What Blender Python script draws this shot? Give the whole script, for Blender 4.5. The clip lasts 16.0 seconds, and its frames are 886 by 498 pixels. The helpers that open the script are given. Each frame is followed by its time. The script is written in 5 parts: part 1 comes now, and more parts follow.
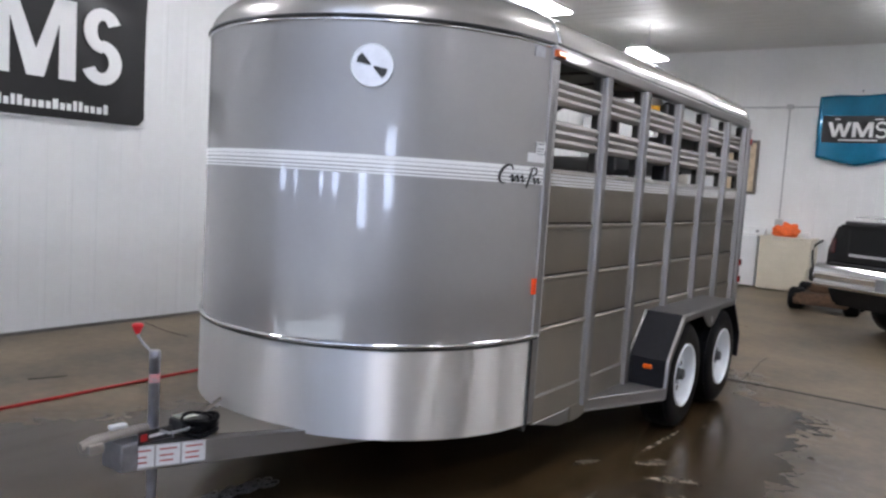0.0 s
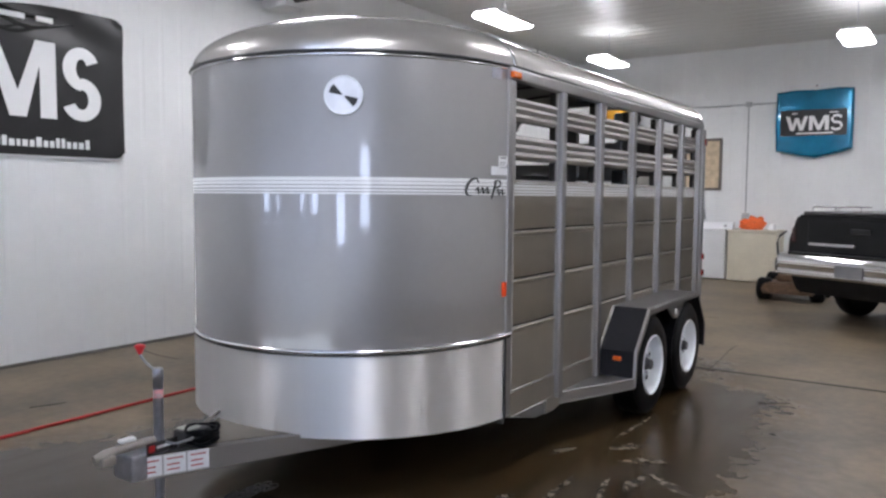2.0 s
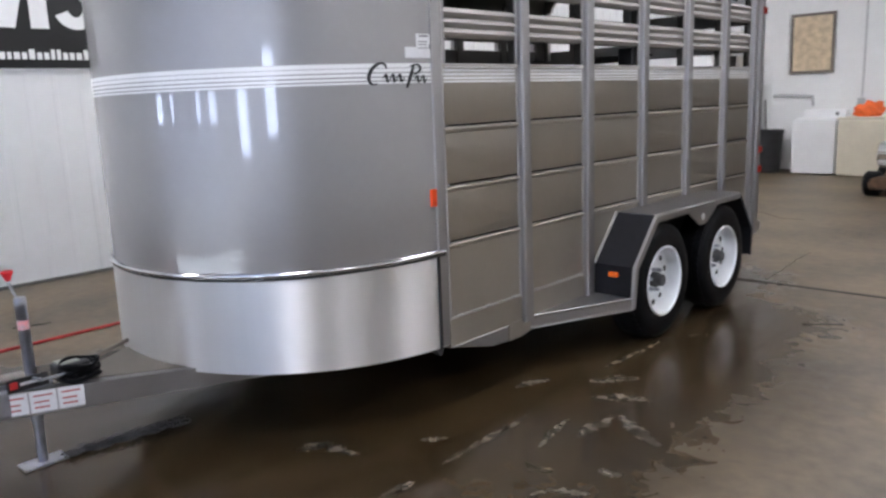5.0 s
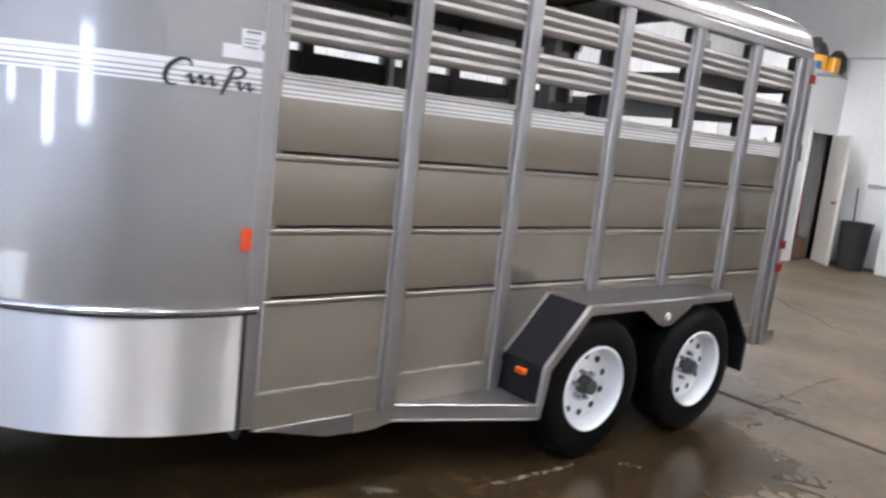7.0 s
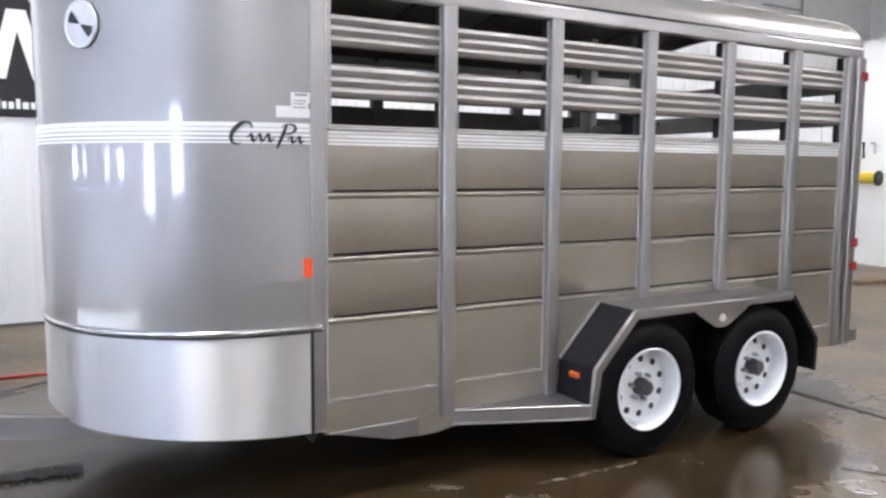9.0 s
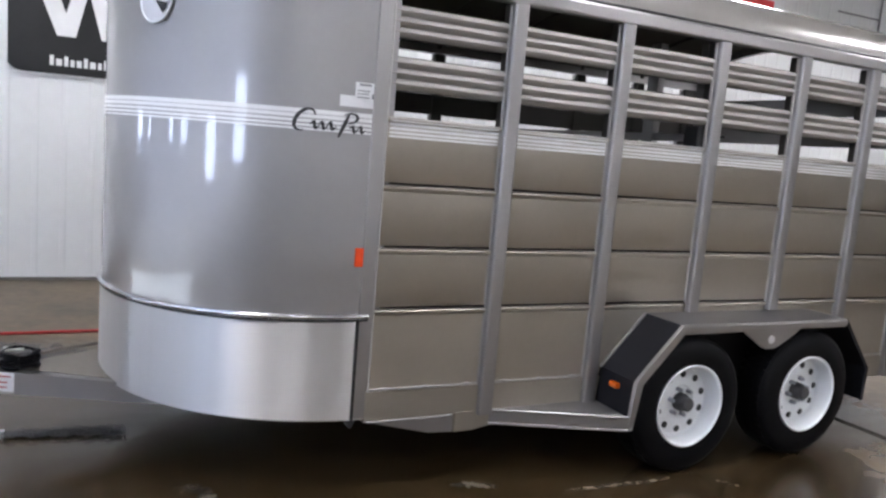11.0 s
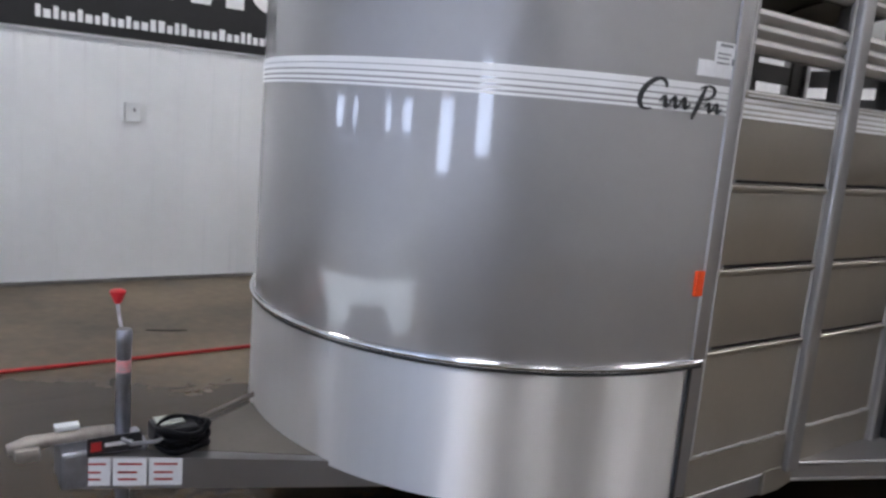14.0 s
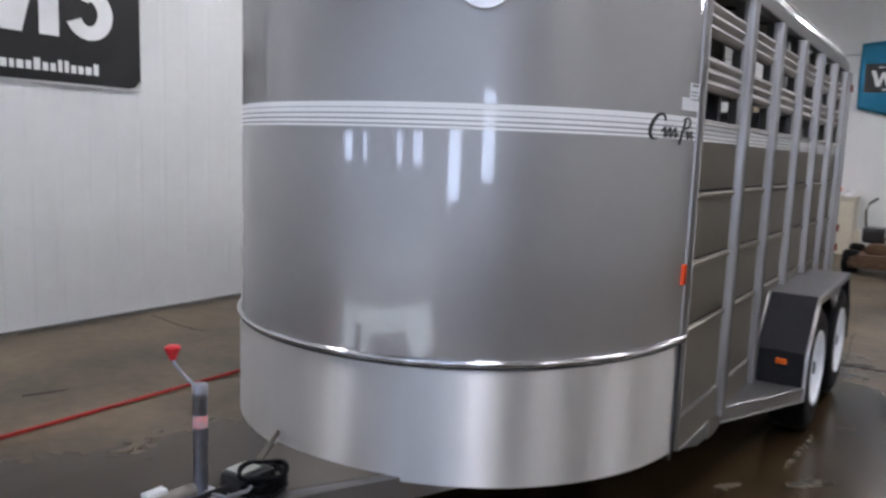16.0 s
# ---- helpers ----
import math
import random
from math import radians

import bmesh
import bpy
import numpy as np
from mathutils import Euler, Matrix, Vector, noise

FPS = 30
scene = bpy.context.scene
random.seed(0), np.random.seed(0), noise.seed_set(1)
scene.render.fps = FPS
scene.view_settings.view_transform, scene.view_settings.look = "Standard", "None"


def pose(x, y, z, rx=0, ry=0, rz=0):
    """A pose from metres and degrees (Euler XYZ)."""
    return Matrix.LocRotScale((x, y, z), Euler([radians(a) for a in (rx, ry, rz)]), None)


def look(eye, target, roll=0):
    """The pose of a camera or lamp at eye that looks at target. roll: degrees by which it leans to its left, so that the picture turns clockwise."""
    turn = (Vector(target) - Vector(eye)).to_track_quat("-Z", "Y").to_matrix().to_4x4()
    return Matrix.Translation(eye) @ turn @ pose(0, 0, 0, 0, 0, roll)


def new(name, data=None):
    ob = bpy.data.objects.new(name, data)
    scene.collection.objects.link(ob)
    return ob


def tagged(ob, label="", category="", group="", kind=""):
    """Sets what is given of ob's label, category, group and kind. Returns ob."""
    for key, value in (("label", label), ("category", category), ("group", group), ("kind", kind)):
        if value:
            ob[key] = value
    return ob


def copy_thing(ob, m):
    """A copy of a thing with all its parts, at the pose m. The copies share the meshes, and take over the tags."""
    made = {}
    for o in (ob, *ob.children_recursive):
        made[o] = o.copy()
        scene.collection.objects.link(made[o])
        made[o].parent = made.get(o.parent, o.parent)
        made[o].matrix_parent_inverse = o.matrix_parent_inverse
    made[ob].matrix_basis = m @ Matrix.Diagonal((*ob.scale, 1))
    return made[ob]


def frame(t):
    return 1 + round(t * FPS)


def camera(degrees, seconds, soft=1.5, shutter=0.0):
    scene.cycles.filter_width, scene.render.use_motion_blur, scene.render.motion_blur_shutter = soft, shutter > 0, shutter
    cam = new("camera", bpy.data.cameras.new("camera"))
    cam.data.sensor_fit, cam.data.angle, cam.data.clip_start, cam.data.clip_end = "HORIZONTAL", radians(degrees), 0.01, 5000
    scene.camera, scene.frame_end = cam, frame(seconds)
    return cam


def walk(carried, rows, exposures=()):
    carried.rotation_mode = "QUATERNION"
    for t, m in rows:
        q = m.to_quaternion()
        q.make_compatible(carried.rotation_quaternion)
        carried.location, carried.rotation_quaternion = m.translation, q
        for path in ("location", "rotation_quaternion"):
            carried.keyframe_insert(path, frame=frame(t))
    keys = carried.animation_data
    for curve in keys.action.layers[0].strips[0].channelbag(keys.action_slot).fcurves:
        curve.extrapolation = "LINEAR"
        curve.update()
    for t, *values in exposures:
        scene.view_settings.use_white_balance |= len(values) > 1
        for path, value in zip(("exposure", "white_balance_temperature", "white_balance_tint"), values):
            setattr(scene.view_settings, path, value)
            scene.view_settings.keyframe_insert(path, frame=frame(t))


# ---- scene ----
cam = camera(60.3, 16.0, soft=2.5, shutter=0.5)
PATH = [
    (0, (-0.396, 0.581, 1.518), (-1.55, 2.206, 1.346), 3.6),
    (0.5, (-0.243, 0.497, 1.509), (-1.433, 2.098, 1.358), 3.0),
    (1, (-0.136, 0.451, 1.526), (-1.353, 2.03, 1.364), 1.5),
    (1.5, (-0.162, 0.379, 1.54), (-1.387, 1.955, 1.42), 0.7),
    (2, (-0.194, 0.346, 1.536), (-1.308, 2.001, 1.396), 0.4),
    (2.5, (-0.162, 0.368, 1.54), (-1.361, 1.969, 1.523), 2.1),
    (3, (-0.066, 0.488, 1.539), (-1.252, 2.094, 1.422), 1.8),
    (3.5, (-0.058, 0.632, 1.493), (-1.287, 2.2, 1.315), 1.6),
    (4, (0.051, 0.835, 1.466), (-1.192, 2.376, 1.181), -2.1),
    (4.2, (0.105, 0.946, 1.464), (-1.141, 2.478, 1.146), -2.9),
    (6.5, (0.192, 2.487, 1.462), (-1.364, 3.677, 1.057), 3.0),
    (7, (0.265, 2.778, 1.496), (-1.261, 4.031, 1.182), 6.3),
    (7.5, (0.493, 3.007, 1.482), (-1.11, 4.171, 1.212), 1.5),
    (8, (0.695, 2.982, 1.525), (-0.93, 4.129, 1.319), -0.7),
    (8.5, (0.784, 2.852, 1.434), (-0.906, 3.906, 1.25), -1.1),
    (10.8, (0.772, 2.836, 1.541), (-1.014, 3.695, 1.269), 3.6),
    (11, (0.747, 2.812, 1.521), (-1.023, 3.705, 1.254), 4.8),
    (11.5, (0.6, 2.803, 1.504), (-1.167, 3.69, 1.201), 5.0),
    (12, (0.414, 2.825, 1.469), (-1.4, 3.617, 1.184), 3.8),
    (12.5, (0.1, 2.631, 1.469), (-1.719, 3.4, 1.151), 4.6),
    (13, (-0.208, 2.388, 1.479), (-1.898, 3.409, 1.16), 3.2),
    (13.5, (-0.542, 2.159, 1.456), (-2.222, 3.196, 1.138), 1.7),
    (14, (-0.784, 1.96, 1.452), (-2.397, 3.096, 1.125), 4.9),
    (14.5, (-0.957, 1.7, 1.473), (-2.357, 3.082, 1.192), 6.8),
    (15, (-1.227, 1.454, 1.363), (-2.526, 2.923, 1.081), 3.2),
    (15.5, (-1.325, 1.260, 1.418), (-2.566, 2.840, 1.210), 1.3),
    (16, (-1.337, 1.034, 1.472), (-2.461, 2.677, 1.213), 2.1),
]
walk(cam, [(t, look(eye, target, roll)) for t, eye, target, roll in PATH],
     exposures=[(0, 2.64), (2, 2.64), (3, 2.55), (4, 2.67), (6.5, 3.14), (7, 3.27), (7.5, 3.47), (8, 3.52), (8.5, 3.49), (11, 2.89), (12, 2.89), (12.5, 2.74), (13, 2.6), (13.5, 2.57), (14, 2.49), (14.5, 2.42), (15, 2.46), (16, 2.45)])


# ---- light ----
world = bpy.data.worlds.new("world")
scene.world = world
world.use_nodes = True
wn = world.node_tree.nodes
sky = wn.new("ShaderNodeTexSky")
sky.sky_type, sky.sun_disc = "NISHITA", False
sky.sun_elevation, sky.sun_rotation = radians(60), radians(90)
world.node_tree.links.new(sky.outputs[0], wn["Background"].inputs[0])
wn["Background"].inputs[1].default_value = 0.06
LAMP_POWER, UP_POWER = 6.4, 4.5
sun = new("sun", bpy.data.lights.new("sun", "SUN"))
sun.data.energy, sun.data.angle, sun.data.color = 1.5, radians(10), (1, 0.985, 0.97)
sun.matrix_basis = look((5.02, 0.0, 8.7), (0, 0, 0))


# ---- materials ----
def mat(name, color, rough=0.5, metal=0.0, vary=0.12, scale=6.0, bump=0.0, bump_scale=80.0, coat=0.0, rough_vary=0.08, stretch=(1, 1, 1), second=None, aniso=0.0, spec=0.5, edge=1.0, coat_ior=1.5):
    """A surface: base colour broken up at two scales, uneven gloss and fine relief, in metres."""
    m = bpy.data.materials.new(name)
    m.use_nodes = True
    nt = m.node_tree
    N, L = nt.nodes, nt.links
    b = N["Principled BSDF"]
    co = N.new("ShaderNodeTexCoord")
    geo = N.new("ShaderNodeNewGeometry")
    mp = N.new("ShaderNodeMapping")
    mp.inputs["Scale"].default_value = stretch
    L.new(geo.outputs["Position"], mp.inputs["Vector"])
    n1, n2 = N.new("ShaderNodeTexNoise"), N.new("ShaderNodeTexNoise")
    for n, s, d in ((n1, scale, 5), (n2, scale * 9, 3)):
        n.inputs["Scale"].default_value, n.inputs["Detail"].default_value = s, d
        L.new(mp.outputs[0], n.inputs["Vector"])
    mix = N.new("ShaderNodeMath")
    mix.operation = "MULTIPLY_ADD"
    mix.inputs[1].default_value = 0.35
    L.new(n2.outputs[0], mix.inputs[0])
    L.new(n1.outputs[0], mix.inputs[2])
    ramp = N.new("ShaderNodeValToRGB")
    lo = [c * (1 - vary) for c in color]
    hi = [min(1, c * (1 + vary)) for c in (second or color)]
    ramp.color_ramp.elements[0].position, ramp.color_ramp.elements[1].position = 0.42, 0.95
    ramp.color_ramp.elements[0].color, ramp.color_ramp.elements[1].color = (*lo, 1), (*hi, 1)
    L.new(mix.outputs[0], ramp.inputs[0])
    L.new(ramp.outputs[0], b.inputs["Base Color"])
    rr = N.new("ShaderNodeMapRange")
    low, high = max(0.02, rough - rough_vary), min(1, rough + rough_vary)
    if low < 0.285 < high:      # either a polished surface or a satin one, not both in patches
        low, high = (0.285, high) if rough >= 0.285 else (low, 0.26)
    rr.inputs["To Min"].default_value, rr.inputs["To Max"].default_value = low, high
    L.new(n1.outputs[0], rr.inputs[0])
    L.new(rr.outputs[0], b.inputs["Roughness"])
    b.inputs["Metallic"].default_value, b.inputs["Coat Weight"].default_value = metal, coat
    b.inputs["Coat Roughness"].default_value, b.inputs["Specular IOR Level"].default_value = 0.06, spec
    b.inputs["Specular Tint"].default_value, b.inputs["Coat IOR"].default_value = (edge, edge, edge, 1), coat_ior
    if aniso:
        tan = N.new("ShaderNodeTangent")
        tan.direction_type, tan.axis = "RADIAL", "Z"
        L.new(tan.outputs[0], b.inputs["Tangent"])
        b.inputs["Anisotropic"].default_value, b.inputs["Anisotropic Rotation"].default_value = aniso, 0.25
    if bump:
        bp, n3 = N.new("ShaderNodeBump"), N.new("ShaderNodeTexNoise")
        n3.inputs["Scale"].default_value, n3.inputs["Detail"].default_value = bump_scale, 4
        L.new(mp.outputs[0], n3.inputs["Vector"])
        bp.inputs["Strength"].default_value, bp.inputs["Distance"].default_value = bump, 0.004
        L.new(n3.outputs[0], bp.inputs["Height"])
        L.new(bp.outputs[0], b.inputs["Normal"])
    return m


def glow(name, color, power):
    m = bpy.data.materials.new(name)
    m.use_nodes = True
    b = m.node_tree.nodes["Principled BSDF"]
    b.inputs["Base Color"].default_value = (*color, 1)
    b.inputs["Emission Color"].default_value = (*color, 1)
    b.inputs["Emission Strength"].default_value = power
    return m


def wet_floor():
    """Stained concrete with wet, darker and glossier patches round the trailer."""
    m = mat("concrete", (0.082, 0.062, 0.038), 0.45, vary=0.40, scale=1.3, bump=0.12, bump_scale=60, spec=0.35, second=(0.158, 0.122, 0.080))
    nt = m.node_tree
    N, L = nt.nodes, nt.links
    b = N["Principled BSDF"]
    geo = N.new("ShaderNodeNewGeometry")
    big = N.new("ShaderNodeTexNoise")
    big.inputs["Scale"].default_value, big.inputs["Detail"].default_value, big.inputs["Distortion"].default_value = 0.55, 6, 0.4
    L.new(geo.outputs["Position"], big.inputs["Vector"])
    # the hosed-down zone: round the trailer's near side
    sub = N.new("ShaderNodeVectorMath")
    sub.operation = "SUBTRACT"
    sub.inputs[1].default_value = (-2.75, 4.9, 0)
    L.new(geo.outputs["Position"], sub.inputs[0])
    scl = N.new("ShaderNodeVectorMath")
    scl.operation = "MULTIPLY"
    scl.inputs[1].default_value = (0.50, 0.31, 0)
    L.new(sub.outputs[0], scl.inputs[0])
    ln = N.new("ShaderNodeVectorMath")
    ln.operation = "LENGTH"
    L.new(scl.outputs[0], ln.inputs[0])
    add = N.new("ShaderNodeMath")
    add.operation = "MULTIPLY_ADD"
    add.inputs[1].default_value = 0.8
    L.new(big.outputs[0], add.inputs[0])
    sub2 = N.new("ShaderNodeVectorMath")
    sub2.operation = "SUBTRACT"
    sub2.inputs[1].default_value = (-3.7, 1.4, 0)
    L.new(geo.outputs["Position"], sub2.inputs[0])
    scl2 = N.new("ShaderNodeVectorMath")
    scl2.operation = "MULTIPLY"
    scl2.inputs[1].default_value = (0.66, 0.26, 0)
    L.new(sub2.outputs[0], scl2.inputs[0])
    ln2 = N.new("ShaderNodeVectorMath")
    ln2.operation = "LENGTH"
    L.new(scl2.outputs[0], ln2.inputs[0])
    near = N.new("ShaderNodeMath")
    near.operation = "MINIMUM"
    L.new(ln.outputs["Value"], near.inputs[0])
    L.new(ln2.outputs["Value"], near.inputs[1])
    L.new(near.outputs[0], add.inputs[2])
    # islands left as the edge of the wet zone dries
    isl = N.new("ShaderNodeTexNoise")
    isl.inputs["Scale"].default_value, isl.inputs["Detail"].default_value, isl.inputs["Distortion"].default_value = 6.5, 3, 1.2
    L.new(geo.outputs["Position"], isl.inputs["Vector"])
    edged = N.new("ShaderNodeMath")
    edged.operation = "MULTIPLY_ADD"
    edged.inputs[1].default_value = 0.34
    L.new(isl.outputs[0], edged.inputs[0])
    L.new(add.outputs[0], edged.inputs[2])
    wet = N.new("ShaderNodeMapRange")
    wet.inputs["From Min"].default_value, wet.inputs["From Max"].default_value = 1.60, 1.28
    wet.interpolation_type = "SMOOTHSTEP"
    L.new(edged.outputs[0], wet.inputs[0])
    mixc = N.new("ShaderNodeMix")
    mixc.data_type, mixc.blend_type = "RGBA", "MULTIPLY"
    old = b.inputs["Base Color"].links[0].from_socket
    L.new(wet.outputs[0], mixc.inputs[0])
    L.new(old, mixc.inputs[6])
    mixc.inputs[7].default_value = (0.30, 0.252, 0.184, 1)
    L.new(mixc.outputs[2], b.inputs["Base Color"])
    mp2 = N.new("ShaderNodeMapping")
    mp2.inputs["Scale"].default_value, mp2.inputs["Rotation"].default_value = (6.0, 1.3, 1), (0, 0, 0.65)
    L.new(geo.outputs["Position"], mp2.inputs["Vector"])
    sc = N.new("ShaderNodeTexNoise")
    sc.inputs["Scale"].default_value, sc.inputs["Detail"].default_value, sc.inputs["Distortion"].default_value = 1.1, 6, 0.5
    L.new(mp2.outputs[0], sc.inputs["Vector"])
    mr = N.new("ShaderNodeMix")
    mr.data_type = "FLOAT"
    oldr = b.inputs["Roughness"].links[0].from_socket
    film = N.new("ShaderNodeMapRange")
    film.inputs["From Min"].default_value, film.inputs["From Max"].default_value = 0.25, 0.80
    L.new(wet.outputs[0], film.inputs[0])
    L.new(film.outputs[0], mr.inputs[0])
    L.new(oldr, mr.inputs[2])
    wr = N.new("ShaderNodeMapRange")
    wr.inputs["From Min"].default_value, wr.inputs["From Max"].default_value = 0.35, 0.65
    wr.inputs["To Min"].default_value, wr.inputs["To Max"].default_value = 0.16, 0.25
    L.new(sc.outputs[0], wr.inputs[0])
    L.new(wr.outputs[0], mr.inputs[3])
    L.new(mr.outputs[0], b.inputs["Roughness"])
    return m


def mud_film():
    """Dried mud, so thin in places that the wet concrete shows through."""
    m = mat("dried_mud_film", (0.105, 0.090, 0.066), 0.45, vary=0.3, scale=14, second=(0.165, 0.145, 0.112))
    N, L = m.node_tree.nodes, m.node_tree.links
    geo = N.new("ShaderNodeNewGeometry")
    thin = N.new("ShaderNodeTexNoise")
    thin.inputs["Scale"].default_value, thin.inputs["Detail"].default_value = 15, 4
    L.new(geo.outputs["Position"], thin.inputs["Vector"])
    cover = N.new("ShaderNodeMapRange")
    cover.inputs["From Min"].default_value, cover.inputs["From Max"].default_value = 0.34, 0.60
    cover.inputs["To Max"].default_value = 0.8
    L.new(thin.outputs[0], cover.inputs[0])
    L.new(cover.outputs[0], N["Principled BSDF"].inputs["Alpha"])
    return m


PAINT = mat("pewter_paint", (0.36, 0.35, 0.35), 0.36, 0.75, vary=0.04, scale=3, coat=1.0, rough_vary=0.03, coat_ior=1.7)
ROOF = mat("pewter_paint_roof", (0.37, 0.352, 0.335), 0.33, 0.75, vary=0.05, scale=3, coat=1.0, rough_vary=0.02, coat_ior=1.7)
PAINT_SIDE = mat("pewter_paint_panels", (0.445, 0.41, 0.353), 0.37, 0.84, vary=0.05, scale=4, coat=0.0, rough_vary=0.015, edge=0.15)
POST = mat("pewter_paint_posts", (0.39, 0.378, 0.375), 0.34, 0.88, vary=0.02, scale=3, coat=0.45, rough_vary=0.01, edge=0.15)
SLAT = mat("pewter_paint_slats", (0.34, 0.32, 0.30), 0.6, 0.25, vary=0.06, scale=4)
DULL = mat("dull_pewter_paint", (0.20, 0.18, 0.155), 0.5, 0.5, vary=0.12, scale=6)
HUB = mat("dull_cast_hub", (0.10, 0.10, 0.105), 0.5, 0.6, vary=0.2, scale=30)
ALU = mat("brushed_aluminium", (0.86, 0.845, 0.84), 0.49, 1.0, vary=0.05, scale=2, stretch=(1, 1, 0.04), aniso=0.97, rough_vary=0.03)
VENT = mat("spun_aluminium", (0.72, 0.72, 0.75), 0.42, 0.75, vary=0.10, scale=14)
CHROME = mat("chrome", (0.75, 0.75, 0.76), 0.08, 1.0, vary=0.03)
GALV = mat("zinc_plated_steel", (0.40, 0.41, 0.46), 0.35, 0.9, vary=0.18, scale=25, bump=0.05)
RUBBER = mat("tyre_rubber", (0.004, 0.004, 0.005), 0.5, spec=0.12, vary=0.3, scale=20, bump=0.2, bump_scale=120)
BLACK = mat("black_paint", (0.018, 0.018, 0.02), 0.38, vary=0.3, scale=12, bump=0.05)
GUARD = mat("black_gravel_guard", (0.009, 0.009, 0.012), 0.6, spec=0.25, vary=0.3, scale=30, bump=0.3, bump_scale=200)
WHEEL = mat("white_wheel_enamel", (0.78, 0.80, 0.82), 0.3, vary=0.05, scale=10, coat=0.3)
WHITE = mat("white_vinyl", (0.80, 0.80, 0.80), 0.35, vary=0.03)
PAPER = mat("printed_paper", (0.75, 0.75, 0.76), 0.5, vary=0.06, scale=60)
REDLENS = mat("red_lens", (0.30, 0.022, 0.016), 0.2, vary=0.1, scale=60, coat=0.5)
REFLECTOR = mat("red_orange_reflector", (0.90, 0.085, 0.018), 0.2, vary=0.1, scale=60, coat=0.5)
ORANGE = mat("amber_lens", (0.70, 0.12, 0.012), 0.2, vary=0.1, scale=60, coat=0.5)
REDP = mat("red_plastic", (0.80, 0.03, 0.04), 0.35, vary=0.1, scale=40)
HOSE = mat("red_rubber_hose", (0.42, 0.02, 0.02), 0.45, vary=0.2, scale=15)
DOORBLUE = mat("pale_blue_door_paint", (0.60, 0.64, 0.745), 0.4, vary=0.05, scale=2)
# near-white colour standing in for daylight on the floor by the door
PALE_PATCH = mat("whitened_floor_patch", (0.78, 0.87, 0.98), 0.5, vary=0.08, scale=5, bump=0.4, bump_scale=30)
DIMMING_WALL = mat("unseen_dimming_wall", (0.10, 0.085, 0.065), 0.5, vary=0.1, scale=1.2)
STEELWALL = mat("white_ribbed_steel", (0.74, 0.75, 0.75), 0.42, 0.0, vary=0.05, scale=1.2, bump=0.02)
CEIL = mat("ceiling_steel", (0.62, 0.62, 0.60), 0.40, 0.0, vary=0.06, scale=1.0, bump=0.03)
FLOOR = wet_floor()
MUD = mud_film()
BASETRIM = mat("dull_base_trim", (0.13, 0.125, 0.115), 0.6, vary=0.2, scale=8)
JOINT = mat("joint_filler", (0.028, 0.024, 0.020), 0.8, vary=0.4, scale=14, bump=0.3)
BANNER = mat("black_banner_vinyl", (0.012, 0.012, 0.013), 0.36, vary=0.3, scale=4, spec=0.4)
CREASE = mat("creased_banner_vinyl", (0.016, 0.016, 0.017), 0.22, vary=0.3, scale=6)
BLUE = mat("blue_metallic_paint", (0.01, 0.20, 0.36), 0.2, 0.4, vary=0.2, scale=3, coat=0.8)
APPL = mat("white_appliance_enamel", (0.72, 0.73, 0.74), 0.3, vary=0.04)
CREAM = mat("cream_enamel", (0.60, 0.55, 0.44), 0.4, vary=0.08, scale=4)
CLOTH = mat("orange_cloth", (0.80, 0.14, 0.03), 0.8, vary=0.2, scale=20)
DARKWOOD = mat("dark_frame_wood", (0.13, 0.11, 0.095), 0.4, vary=0.3, scale=20)
MAP = mat("yellowed_print", (0.55, 0.44, 0.30), 0.6, vary=0.3, scale=9)
CARBLACK = mat("black_car_paint", (0.006, 0.006, 0.007), 0.14, 0.0, vary=0.2, coat=0.15, spec=0.25)
RUST = mat("rusty_mower_steel", (0.13, 0.075, 0.042), 0.7, vary=0.4, scale=18, bump=0.2)
YELLOW = mat("yellow_plastic", (0.75, 0.55, 0.03), 0.4, vary=0.1)
YORANGE = mat("orange_yellow_plastic", (0.80, 0.38, 0.03), 0.4, vary=0.1)
GREY = mat("grey_plastic", (0.22, 0.22, 0.23), 0.45, vary=0.15)
BLUEP = mat("blue_plastic", (0.08, 0.25, 0.45), 0.4, vary=0.1)
DRYWALL = mat("white_painted_board", (0.76, 0.77, 0.77), 0.6, vary=0.03, scale=2)
DOORP = mat("cream_door_paint", (0.72, 0.70, 0.64), 0.4, vary=0.04)
WOOD = mat("weathered_wood", (0.20, 0.13, 0.08), 0.7, vary=0.3, scale=12, bump=0.2, stretch=(6, 1, 6))
# inner faces, their colour darkened to carry the trailer's inside shade
INNER_SHADE = mat("shaded_inner_skin", (0.05, 0.047, 0.042), 0.5, 0.4, vary=0.12, scale=3)
TUBE = mat("dark_heater_tube", (0.10, 0.09, 0.085), 0.45, 0.6, vary=0.25, scale=6)
LAMPGLOW = glow("lamp_diffuser", (0.97, 0.965, 1.03), LAMP_POWER)
UPGLOW = glow("lamp_upper_slot", (0.97, 0.965, 1.03), UP_POWER)
CONDUIT = mat("painted_conduit", (0.42, 0.43, 0.44), 0.45, vary=0.08)
SEAM = mat("pale_seam_bead", (0.42, 0.405, 0.39), 0.4, vary=0.1, scale=30)
BOXLID = mat("faded_box_label", (0.40, 0.41, 0.36), 0.5, vary=0.15, scale=40)
COUPLER = mat("weathered_cast_coupler", (0.33, 0.30, 0.27), 0.45, 0.5, vary=0.2, scale=25, bump=0.1)
OUTLET = mat("pale_outlet_plastic", (0.66, 0.67, 0.67), 0.45, vary=0.06)
SHADE = mat("white_lamp_housing", (0.7, 0.7, 0.7), 0.4, vary=0.04)


